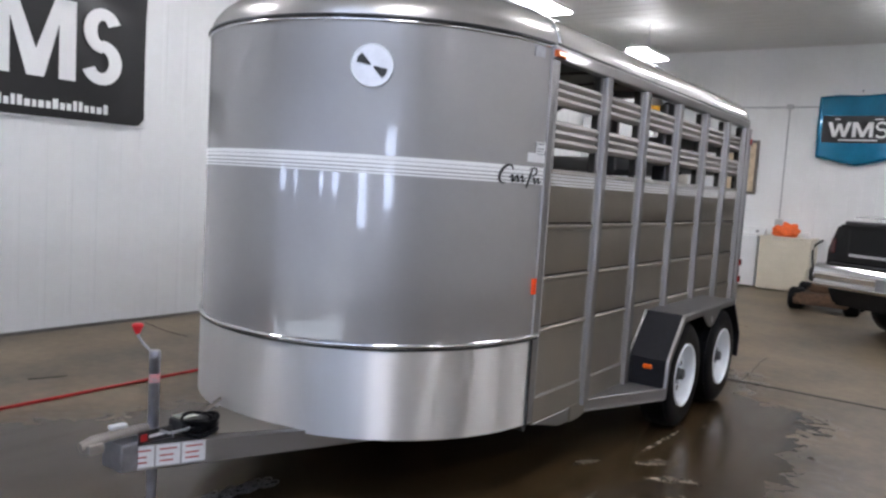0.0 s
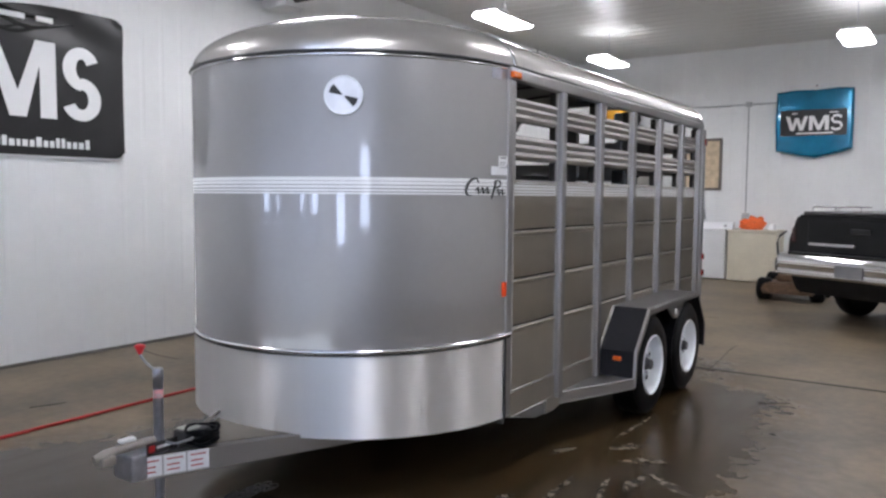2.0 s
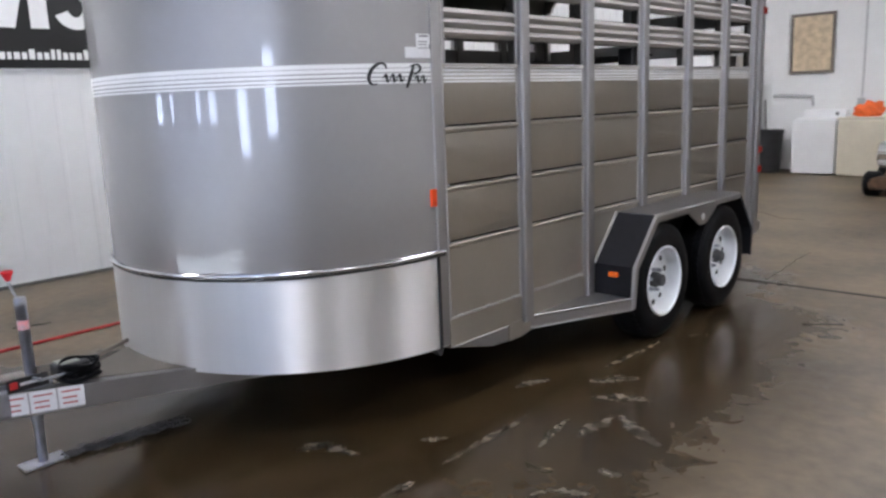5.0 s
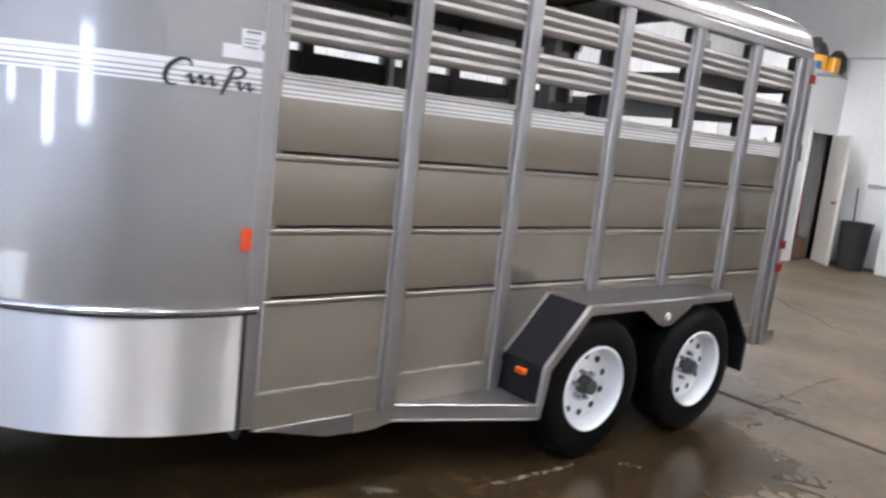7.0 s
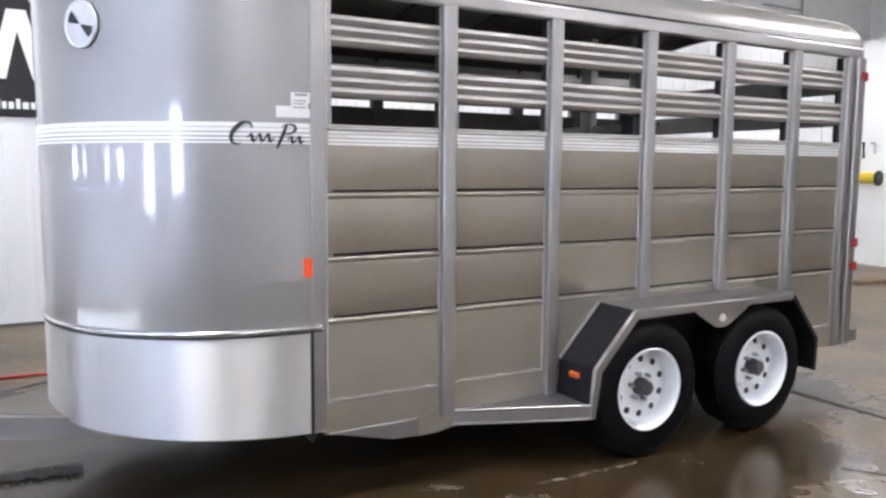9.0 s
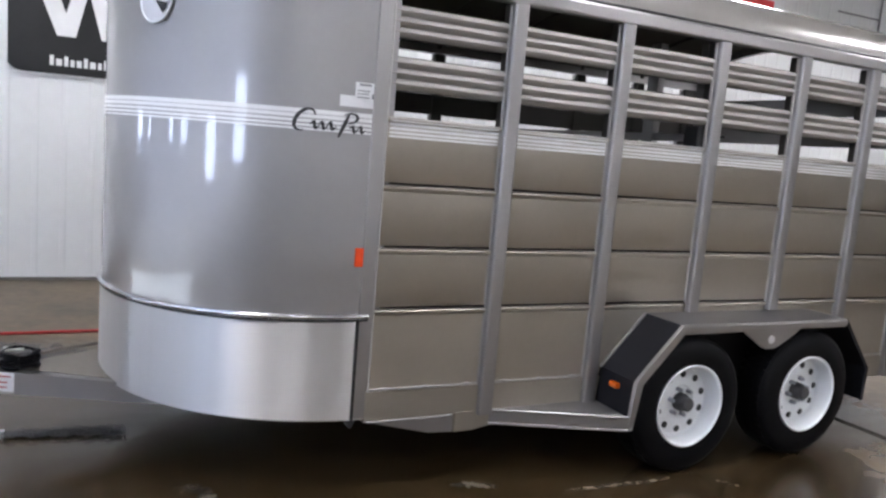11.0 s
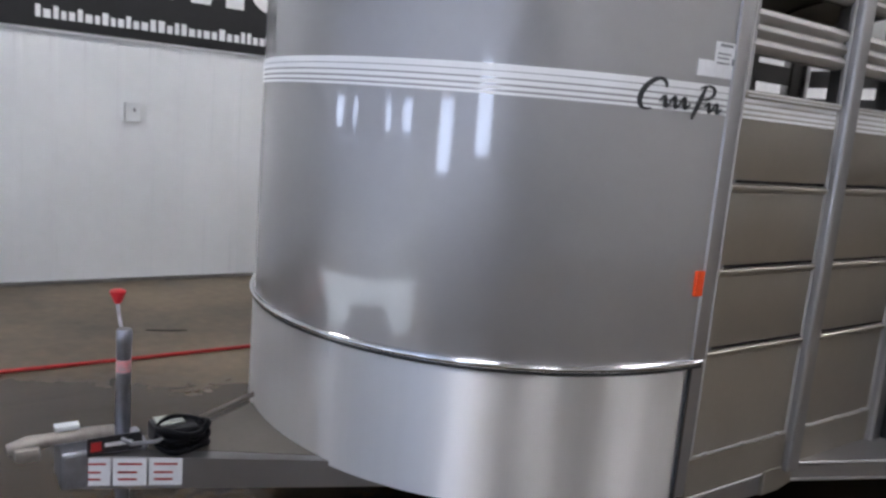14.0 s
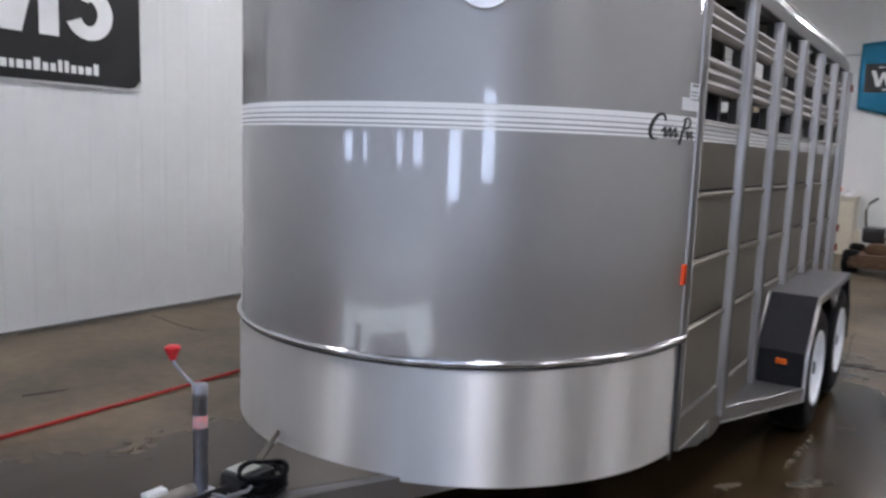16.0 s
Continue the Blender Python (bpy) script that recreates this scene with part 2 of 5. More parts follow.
# ---- building helpers ----
def part(name, bm, material, parent=None, label="", smooth=None):
    """Links a bmesh as one mesh object under a thing or a part; smooth: the angle below which edges are shaded soft."""
    bmesh.ops.recalc_face_normals(bm, faces=bm.faces)
    me = bpy.data.meshes.new(name)
    if smooth is not None:
        for f in bm.faces:
            f.smooth = True
        for e in bm.edges:
            e.smooth = len(e.link_faces) == 2 and e.calc_face_angle(0) < radians(smooth)
    bm.to_mesh(me)
    bm.free()
    me.materials.append(material)
    ob = new(name, me)
    ob.parent = parent
    if label:
        ob["label"] = label
    return ob


def thing(name, at=(0, 0, 0), label="", category="", group="", kind=""):
    ob = new(name)
    ob.matrix_basis = pose(*at)
    bpy.context.view_layer.update()
    return tagged(ob, label, category, group, kind)


def box(bm, lo, hi, bevel=0.0, m=None):
    vs = bmesh.ops.create_cube(bm, size=1.0)["verts"]
    c = [(a + b) / 2 for a, b in zip(lo, hi)]
    s = [abs(b - a) for a, b in zip(lo, hi)]
    for v in vs:
        v.co = Vector((c[0] + v.co.x * s[0], c[1] + v.co.y * s[1], c[2] + v.co.z * s[2]))
    if bevel:
        es = list({e for v in vs for e in v.link_edges})
        r = bmesh.ops.bevel(bm, geom=es, offset=min(bevel, min(s) * 0.45), segments=2, affect="EDGES", profile=0.6)
        vs = list({v for v in r["verts"]} | {v for v in vs if v.is_valid})
    if m is not None:
        bmesh.ops.transform(bm, matrix=m, verts=[v for v in vs if v.is_valid])
    return vs


def boxed(lo, hi, bevel=0.0, m=None):
    bm = bmesh.new()
    box(bm, lo, hi, bevel, m)
    return bm


def extrude(bm, outline, axis, a, b):
    """A prism: outline in the two other axes (in x, y, z order), from a to b along the axis."""
    def put(p, t):
        q = list(p)
        q.insert("xyz".index(axis), t)
        return bm.verts.new(q)
    A, B = [put(p, a) for p in outline], [put(p, b) for p in outline]
    n = len(outline)
    for i in range(n):
        bm.faces.new((A[i], A[(i + 1) % n], B[(i + 1) % n], B[i]))
    bm.faces.new(A[::-1])
    bm.faces.new(B)
    return A + B


def sweep(bm, path, radius, sides=8, closed=False):
    """A tube along a path of points."""
    rings = []
    n = len(path)
    up = Vector((0, 0, 1))
    for i, p in enumerate(path):
        p = Vector(p)
        d = Vector(path[min(i + 1, n - 1)]) - Vector(path[max(i - 1, 0)])
        d.normalize()
        u = up if abs(d.z) < 0.9 else Vector((1, 0, 0))
        s = d.cross(u).normalized()
        w = s.cross(d).normalized()
        r = radius[i] if isinstance(radius, (list, tuple)) else radius
        rings.append([bm.verts.new(p + r * (math.cos(k * math.tau / sides) * s + math.sin(k * math.tau / sides) * w)) for k in range(sides)])
    for a, b in zip(rings, rings[1:]):
        for k in range(sides):
            bm.faces.new((a[k], a[(k + 1) % sides], b[(k + 1) % sides], b[k]))
    bm.faces.new(rings[0][::-1])
    bm.faces.new(rings[-1])


def lathe(bm, profile, m=None, sides=32):
    """Turns a profile of (radius, height) round z; m places it."""
    rings = []
    for r, z in profile:
        rings.append([bm.verts.new((r * math.cos(k * math.tau / sides), r * math.sin(k * math.tau / sides), z)) for k in range(sides)])
    for a, b in zip(rings, rings[1:]):
        for k in range(sides):
            bm.faces.new((a[k], a[(k + 1) % sides], b[(k + 1) % sides], b[k]))
    for ring, flip in ((rings[0], True), (rings[-1], False)):
        bm.faces.new(ring[::-1] if flip else ring)
    bmesh.ops.remove_doubles(bm, verts=bm.verts, dist=1e-5)
    if m is not None:
        bmesh.ops.transform(bm, matrix=m, verts=bm.verts)


def lathed(profile, m=None, sides=32):
    bm = bmesh.new()
    lathe(bm, profile, m, sides)
    return bm


def cyl(bm, a, b, r, sides=16):
    sweep(bm, [a, b], r, sides)


def sheet_solid(bm, grid_out, grid_in):
    """Closes two grids of points, outer and inner, into one shell with thickness."""
    O = [[bm.verts.new(p) for p in row] for row in grid_out]
    I = [[bm.verts.new(p) for p in row] for row in grid_in]
    R, C = len(O), len(O[0])
    for i in range(R - 1):
        for j in range(C - 1):
            bm.faces.new((O[i][j], O[i][j + 1], O[i + 1][j + 1], O[i + 1][j]))
            bm.faces.new((I[i][j], I[i + 1][j], I[i + 1][j + 1], I[i][j + 1]))
    for i in range(R - 1):
        bm.faces.new((O[i][0], O[i + 1][0], I[i + 1][0], I[i][0]))
        bm.faces.new((O[i][-1], I[i][-1], I[i + 1][-1], O[i + 1][-1]))
    for j in range(C - 1):
        bm.faces.new((O[0][j], I[0][j], I[0][j + 1], O[0][j + 1]))
        bm.faces.new((O[-1][j], O[-1][j + 1], I[-1][j + 1], I[-1][j]))


# ---- the hall ----
XW, XE, YS, YN, ZC = -7.06, 4.5, -2.0, 15.6, 4.35


def ribbed(name, a, b, z0, z1, inward, material, label, holes=(), pitch=0.229):
    """A wall of ribbed steel sheet from a to b (x, y), with openings (u0, u1, z0, z1) cut through it."""
    a, b, inward = Vector((*a, 0)), Vector((*b, 0)), Vector((*inward, 0))
    length = (b - a).length
    d = (b - a) / length
    cuts = sorted({0.0, length, *[h[0] for h in holes], *[h[1] for h in holes]})
    heights = sorted({z0, z1, *[h[2] for h in holes], *[h[3] for h in holes]})
    bm = bmesh.new()
    for u0, u1 in zip(cuts, cuts[1:]):
        for h0, h1 in zip(heights, heights[1:]):
            um, hm = (u0 + u1) / 2, (h0 + h1) / 2
            if any(h[0] < um < h[1] and h[2] < hm < h[3] for h in holes):
                continue
            line = [(u0, 0.0)]
            k = math.ceil((u0 + 0.03) / pitch)
            while k * pitch < u1 - 0.03:
                u = k * pitch
                line += [(u - 0.030, 0.0), (u - 0.012, 0.0032), (u + 0.012, 0.0032), (u + 0.030, 0.0)]
                k += 1
            line = [p for p in line if u0 <= p[0] <= u1] + [(u1, 0.0)]
            out = [(a + d * u + inward * w) for u, w in line]
            back = [(a + d * u - inward * 0.15) for u, w in line]
            sheet_solid(bm, [[(p.x, p.y, h0) for p in out], [(p.x, p.y, h1) for p in out]], [[(p.x, p.y, h0) for p in back], [(p.x, p.y, h1) for p in back]])
    return tagged(part(name, bm, material), label, "wall", kind="structure")


tagged(part("floor", boxed((XW - 0.2, YS - 0.2, -0.2), (XE + 0.2, YN + 0.2, 0.0)), FLOOR), "stained wet brown-grey concrete floor", "floor", kind="structure")
ADDED_SKYLIGHT = (-3.10, 1.15, YS + 0.105, YS + 2.545)      # unseen opening added to light the floor patch: x, x, y, y
bm = bmesh.new()
for k in range(60):
    y0 = YS - 0.2 + k * 0.305
    if y0 + 0.305 > YN + 0.3:
        break
    for x0, x1 in (((XW - 0.2, ADDED_SKYLIGHT[0]), (ADDED_SKYLIGHT[1], XE + 0.2)) if ADDED_SKYLIGHT[2] < y0 + 0.1 < ADDED_SKYLIGHT[3] else ((XW - 0.2, XE + 0.2),)):
        extrude(bm, [(y0, ZC), (y0 + 0.13, ZC), (y0 + 0.142, ZC - 0.006), (y0 + 0.163, ZC - 0.006), (y0 + 0.175, ZC), (y0 + 0.3048, ZC), (y0 + 0.3048, ZC + 0.15), (y0, ZC + 0.15)], "x", x0, x1)
tagged(part("ceiling", bm, CEIL), "grey-white ribbed steel ceiling", "ceiling", kind="structure")
ribbed("wall_west", (XW, YS), (XW, YN), 0, ZC, (1, 0), STEELWALL, "white ribbed steel sheet wall")
ribbed("wall_north", (XW, YN), (0.95, YN), 0, ZC, (0, -1), STEELWALL, "white ribbed steel sheet wall")
# unseen stretch, made dark so the side panels reflect less light
ribbed("wall_northeast", (0.95, YN), (XE, YN), 0, ZC, (0, -1), DIMMING_WALL, "unseen ribbed wall, coloured dark brown to dim the trailer's reflections")
ribbed("wall_east", (XE, YS), (XE, YN), 0, ZC, (-1, 0), STEELWALL, "white ribbed steel sheet wall")
GD = (-6.3, -1.9)
WIN_A, WIN_B = (-0.85, -0.15, 0.90, 1.72), (1.00, 2.05, 1.08, 2.22)
ribbed("wall_south", (XW, YS), (XE, YS), 0, ZC, (0, 1), STEELWALL, "white ribbed steel sheet wall with windows",
       holes=[(GD[0] - XW, GD[1] - XW, 0, 3.0), (WIN_A[0] - XW, WIN_A[1] - XW, WIN_A[2], WIN_A[3]), (WIN_B[0] - XW, WIN_B[1] - XW, WIN_B[2], WIN_B[3])])
for nm, a, b in (("baseboard_west", (XW, YS), (XW + 0.035, YN)), ("baseboard_north", (XW, YN - 0.035), (XE, YN))):
    tagged(part(nm, boxed((a[0], a[1], 0), (b[0], b[1], 0.022)), BASETRIM), "dull grey base strip along the wall", "baseboard", kind="structure")
tagged(part("ground", boxed((-60, -60, -0.25), (60, YS - 0.16, -0.02)), mat("outdoor_concrete", (0.5, 0.52, 0.56), 0.9, vary=0.2, scale=3)), "pale concrete apron outside the door", "ground", kind="structure")

SKYGLOW = glow("daylight_backdrop", (0.70, 0.79, 1.0), 1.15)
tagged(part("backdrop", boxed((-30, YS - 6.1, -0.02), (30, YS - 6.0, 9.5)), SKYGLOW), "bright overcast daylight outside the windows", "backdrop", kind="structure")

# trim of the ceiling opening added to let the sun in
sl = thing("skylight", (0, 0, ZC), "unseen opening in the ceiling, added to light the floor patch", "skylight", kind="structure")
for lo, hi in (((ADDED_SKYLIGHT[0], ADDED_SKYLIGHT[2], 0.0), (ADDED_SKYLIGHT[0] + 0.04, ADDED_SKYLIGHT[3], 0.18)), ((ADDED_SKYLIGHT[1] - 0.04, ADDED_SKYLIGHT[2], 0.0), (ADDED_SKYLIGHT[1], ADDED_SKYLIGHT[3], 0.18)),
               ((ADDED_SKYLIGHT[0] + 0.04, ADDED_SKYLIGHT[2], 0.0), (ADDED_SKYLIGHT[1] - 0.04, ADDED_SKYLIGHT[2] + 0.04, 0.18)), ((ADDED_SKYLIGHT[0] + 0.04, ADDED_SKYLIGHT[3] - 0.04, 0.0), (ADDED_SKYLIGHT[1] - 0.04, ADDED_SKYLIGHT[3], 0.18))):
    part("frame", boxed(lo, hi), SHADE, sl)

# floor joints
for nm, lo, hi in (("floor_joint", (XW, 7.25, 0), (XE, 7.29, 0.004)), ("floor_joint", (-0.2, 7.3, 0), (-0.185, YN, 0.004))):
    tagged(part(nm, boxed(lo, hi), JOINT), "dark filled joint in the concrete floor", "floor joint", kind="structure")


def crack(points, width, seed):
    """A hairline crack: a thin, crooked, uneven strip lying in the floor's surface."""
    random.seed(seed)
    bm = bmesh.new()
    line = []
    for (xa, ya), (xb, yb) in zip(points, points[1:]):
        n = max(2, int(math.hypot(xb - xa, yb - ya) / 0.06))
        line += [Vector((xa + (xb - xa) * k / n + random.uniform(-0.012, 0.012), ya + (yb - ya) * k / n + random.uniform(-0.012, 0.012))) for k in range(n)]
    line.append(Vector(points[-1]))
    rows = []
    for a, b in zip(line, line[1:]):
        d = (b - a).normalized()
        w = width * random.uniform(0.3, 1.0)
        rows.append((a + Vector((-d.y, d.x)) * w, a - Vector((-d.y, d.x)) * w))
    sheet_solid(bm, [[(p.x, p.y, 0.002) for p in r] for r in rows], [[(p.x, p.y, -0.002) for p in r] for r in rows])
    tagged(part("floor_crack", bm, JOINT), "hairline crack in the concrete floor", "crack", kind="structure")


for pts, w, sd in (([(-1.98, 7.37), (-1.995, 7.72), (-2.03, 8.22), (-2.035, 8.63)], 0.0035, 1), ([(-4.11, 11.37), (-3.56, 10.82), (-3.22, 10.61), (-2.9, 10.32), (-2.6, 10.31)], 0.006, 2),
                   ([(-6.9, 4.86), (-6.4, 4.78), (-6.05, 4.80)], 0.005, 3), ([(-1.36, 6.34), (-1.24, 6.41), (-1.11, 6.50)], 0.022, 4), ([(-5.64, 3.14), (-5.58, 3.30), (-5.52, 3.46)], 0.016, 5)):
    crack(pts, w, sd)


def smear(x, y, length, angle, width, seed):
    """A thin pale smear of dried mud on the wet concrete: a long blot with a ragged outline."""
    random.seed(seed)
    bm = bmesh.new()
    d = Vector((math.cos(radians(angle)), math.sin(radians(angle))))
    e = Vector((-d.y, d.x))
    n = 18
    up, down = [], []
    for i in range(n + 1):
        f = i / n
        w = 1.5 * width * math.sin(math.pi * min(1, 0.04 + 0.92 * f)) ** 0.6
        c = Vector((x, y)) + d * (f - 0.5) * length + e * 0.25 * width * math.sin(5 * f + seed)
        up.append(c + e * w * random.uniform(0.25, 1.0))
        down.append(c - e * w * random.uniform(0.25, 1.0))
    sheet_solid(bm, [[(p.x, p.y, 0.0015) for p in r] for r in (up, down)], [[(p.x, p.y, -0.001) for p in r] for r in (up, down)])
    tagged(part("mud_smear", bm, MUD), "pale smear of dried mud on the wet floor", "stain", kind="structure")


for k, (x, y, ln, an, w) in enumerate(((-1.92, 5.20, 0.60, 88, 0.016), (-1.87, 3.86, 0.62, 92, 0.020), (-1.85, 3.28, 0.18, 86, 0.022), (-1.80, 4.80, 0.26, 42, 0.045), (-1.64, 4.60, 0.30, 27, 0.040), (-1.68, 4.08, 0.33, 103, 0.020),
                                       (-1.57, 4.25, 0.30, 91, 0.030), (-1.40, 4.32, 0.34, -30, 0.035), (-1.54, 3.77, 0.14, -4, 0.030), (-1.41, 3.52, 0.18, 96, 0.020), (-1.35, 3.67, 0.20, 33, 0.022), (-2.11, 4.51, 0.22, 71, 0.030),
                                       (-2.33, 3.36, 0.27, 17, 0.035), (-1.29, 3.91, 0.11, 18, 0.025), (-2.05, 3.70, 0.12, 46, 0.020), (-1.78, 5.75, 0.12, 30, 0.012), (-2.42, 3.30, 0.12, 60, 0.03))):
    smear(x, y, ln, an, w, 20 + k)


def garage_door():
    d = thing("door_1", (GD[0], YS - 0.08, 0), "white sectional overhead door with a row of small windows", "garage door", kind="structure")
    w = GD[1] - GD[0]
    z0 = 0.006
    for k in range(5):
        a, b = z0 + k * 0.598, z0 + (k + 1) * 0.598 - 0.008
        bm = bmesh.new()
        if k == 2:
            cuts = [0.0]
            for c, half in ((0.62, 0.24), (1.56, 0.10), (3.22, 0.11), (4.05, 0.19)):
                cuts += [c - half, c + half]
            cuts.append(w)
            for i in range(0, len(cuts), 2):
                box(bm, (cuts[i], -0.025, a), (cuts[i + 1], 0.025, b))
            for i in range(1, len(cuts) - 1, 2):
                box(bm, (cuts[i], -0.025, a), (cuts[i + 1], 0.025, a + 0.13))
                box(bm, (cuts[i], -0.025, b - 0.16), (cuts[i + 1], 0.025, b))
        else:
            box(bm, (0, -0.025, a), (w, 0.025, b), 0.006)
        part("panel", bm, DOORBLUE, d)


def window(name, w):
    t = thing(name, (w[0], YS, w[2]), "plain window letting in daylight", "window", kind="structure")
    W, H = w[1] - w[0], w[3] - w[2]
    bm = bmesh.new()
    for lo, hi in (((0, -0.14, 0), (0.04, 0.02, H)), ((W - 0.04, -0.14, 0), (W, 0.02, H)), ((0.04, -0.14, 0), (W - 0.04, 0.02, 0.04)), ((0.04, -0.14, H - 0.04), (W - 0.04, 0.02, H))):
        box(bm, lo, hi)
    part("window_frame", bm, APPL, t)


# unseen patch, whitened so the nose reflects it as brightly lit floor
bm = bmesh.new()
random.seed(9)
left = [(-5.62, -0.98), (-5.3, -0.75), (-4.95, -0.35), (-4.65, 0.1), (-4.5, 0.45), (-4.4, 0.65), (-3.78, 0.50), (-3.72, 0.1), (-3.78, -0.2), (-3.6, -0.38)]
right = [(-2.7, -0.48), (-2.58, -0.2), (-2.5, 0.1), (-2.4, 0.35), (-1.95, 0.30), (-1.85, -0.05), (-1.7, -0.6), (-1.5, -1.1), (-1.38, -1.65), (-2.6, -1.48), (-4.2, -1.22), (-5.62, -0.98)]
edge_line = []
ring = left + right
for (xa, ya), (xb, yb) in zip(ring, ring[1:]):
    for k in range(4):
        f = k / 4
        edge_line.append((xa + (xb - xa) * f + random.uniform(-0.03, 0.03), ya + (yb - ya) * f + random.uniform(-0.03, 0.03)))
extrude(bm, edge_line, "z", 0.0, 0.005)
tagged(part("pale_floor_patch", bm, PALE_PATCH), "unseen floor patch inside the overhead door, whitened to stand in for bright daylight", "slush", kind="structure")

garage_door()
window("window_1", WIN_A)
window("window_2", WIN_B)


# ---- ceiling lamps ----
LAMPZ = 3.82


def high_bay():
    t = thing("ceiling_light", (0, 0, 0), "white hanging high-bay light with bright tubes", "ceiling lamp", group="hall lights")
    bm = bmesh.new()
    extrude(bm, [(-0.22, 0.0), (-0.16, 0.07), (-0.06, 0.09), (0.06, 0.09), (0.16, 0.07), (0.22, 0.0), (0.205, 0.0), (0.15, 0.05), (-0.15, 0.05), (-0.205, 0.0)], "y", -0.475, 0.475)
    part("housing", bm, SHADE, t)
    part("diffuser", boxed((-0.185, -0.46, -0.012), (0.185, 0.46, 0.03), 0.01), LAMPGLOW, t, "bright white diffuser")
    part("upper_slot", boxed((-0.04, -0.4, 0.091), (0.04, 0.4, 0.094)), UPGLOW, t)
    bm = bmesh.new()
    for y in (-0.10, 0.10):
        cyl(bm, (0, y, 0.09), (0, 0, 0.30), 0.004, 6)
    cyl(bm, (0, 0, 0.30), (0, 0, ZC - LAMPZ), 0.005, 6)
    part("hanger", bm, GALV, t)
    return t


first = high_bay()
spots = [(x, y) for x in (-5.25, -1.5, 2.3) for y in (1.95, 5.6, 9.25, 12.9)]
first.matrix_basis = pose(*spots[0], LAMPZ)
for s in spots[1:]:
    copy_thing(first, pose(*s, LAMPZ))


# ---- the stock trailer ----
CX, HW, NB, NY = -3.215, 1.02, 1.04, 4.02      # centre line, half width, depth and start of the rounded nose
Y_END, Z_SEAM, Z_CROWN = 7.60, 2.19, 2.49
trailer = thing("stock_trailer", (CX, 5.0, 0), "pewter grey livestock trailer with a rounded nose and two axles", "trailer")


def tp(name, bm, material, parent=trailer, label="", smooth=None, lift=0.03):
    """A part of the trailer, its mesh given in the hall's own metres; lift: how far the body rides above its drawing."""
    ob = part(name, bm, material, parent, label, smooth)
    ob.matrix_parent_inverse = Matrix.Translation((-CX, -5.0, lift))
    return ob


def sub(name, bm, material, parent, label="", smooth=None):
    return part(name, bm, material, parent, label, smooth)


NP = 2.05        # squareness of the nose's plan: 2 is an ellipse


def oval(th):
    c, s = math.cos(th), math.sin(th)
    return math.copysign(abs(c) ** (2 / NP), c), math.copysign(abs(s) ** (2 / NP), s)


def nose(off, t):
    """A point of the nose's plan: t from 0 (near side) to 1 (far side), off metres outside the skin."""
    c, s = oval(-math.pi * t)
    n = Vector((math.copysign(abs(c) ** (NP - 1), c) / HW, math.copysign(abs(s) ** (NP - 1), s) / NB)).normalized()
    return CX + HW * c + off * n.x, NY + NB * s + off * n.y


def nose_t(x):
    """The share t at which the near quarter of the nose has this x."""
    return math.acos(((x - CX) / HW) ** (NP / 2)) / math.pi


DIP = 0.025      # how far the seam above the stone guard falls, a metre, towards the front


def nose_band(z0, z1, off=0.0, thick=0.012, t0=0.0, t1=1.0, n=72, rows=1, dips=(0.0, 0.0)):
    bm = bmesh.new()
    ts = [t0 + (t1 - t0) * i / n for i in range(n + 1)]
    zs = [z0 + (z1 - z0) * i / rows for i in range(rows + 1)]
    def at(o, t, z):
        x, y = nose(o, t)
        return x, y, z - (NY - y) * (dips[0] + (dips[1] - dips[0]) * (z - z0) / (z1 - z0))
    sheet_solid(bm, [[at(off, t, z) for t in ts] for z in zs], [[at(off - thick, t, z) for t in ts] for z in zs])
    return bm


tp("nose_skin", nose_band(0.752, Z_SEAM, rows=2, dips=(DIP, 0.0)), PAINT, label="smooth rounded pewter nose", smooth=40)
alu = tp("stone_guard", nose_band(0.30, 0.742, 0.003, t0=0.012, t1=0.988, dips=(0.0, DIP)), ALU, label="brushed aluminium lower nose panel", smooth=40)


def nose_bead(name, z, r, material, t0=0.0, t1=1.0, off=0.0, label="", dip=0.0):
    bm = bmesh.new()
    line = [nose(off, t0 + (t1 - t0) * i / 72) for i in range(73)]
    sweep(bm, [(x, y, z - dip * (NY - y)) for x, y in line], r, 8)
    return tp(name, bm, material, label=label, smooth=60)


nose_bead("trim_bead", 0.757, 0.012, CHROME, 0.015, 0.985, 0.006, "bright metal trim bead", DIP)
nose_bead("trim_gasket", 0.742, 0.008, BLACK, 0.015, 0.985, 0.004, dip=DIP)
nose_bead("roof_seam_gasket", Z_SEAM + 0.004, 0.009, BLACK, off=0.004)
nose_bead("roof_seam_bead", Z_SEAM - 0.012, 0.008, CHROME, off=0.002)
# upright black edge at the end of the stone guard
bm = bmesh.new()
box(bm, (-2.208, 3.918, 0.30), (-2.188, 3.930, 0.742))
tp("guard_edge", bm, BLACK)
bm = bmesh.new()
extrude(bm, [(3.89, 0.30), (3.95, 0.30), (3.93, 0.262), (3.92, 0.262)], "x", -2.24, -2.20)
tp("guard_tab", bm, BLACK)

STRIPES = ((1.593, 1.575), (1.5722, 1.557), (1.552, 1.540), (1.534, 1.524), (1.518, 1.510))
for za, zb in STRIPES:
    tp("stripe", nose_band(zb, za, 0.0012, 0.0011, 0.02, 0.98), WHITE, label="white vinyl pinstripe")


def roof_profile(u):
    """u from 0 (seam) to 1 (crown): share of the half width, and height."""
    a = u * math.pi / 2
    return math.cos(a) ** (2 / 2.5), Z_SEAM + (Z_CROWN - Z_SEAM) * math.sin(a) ** (2 / 2.2)


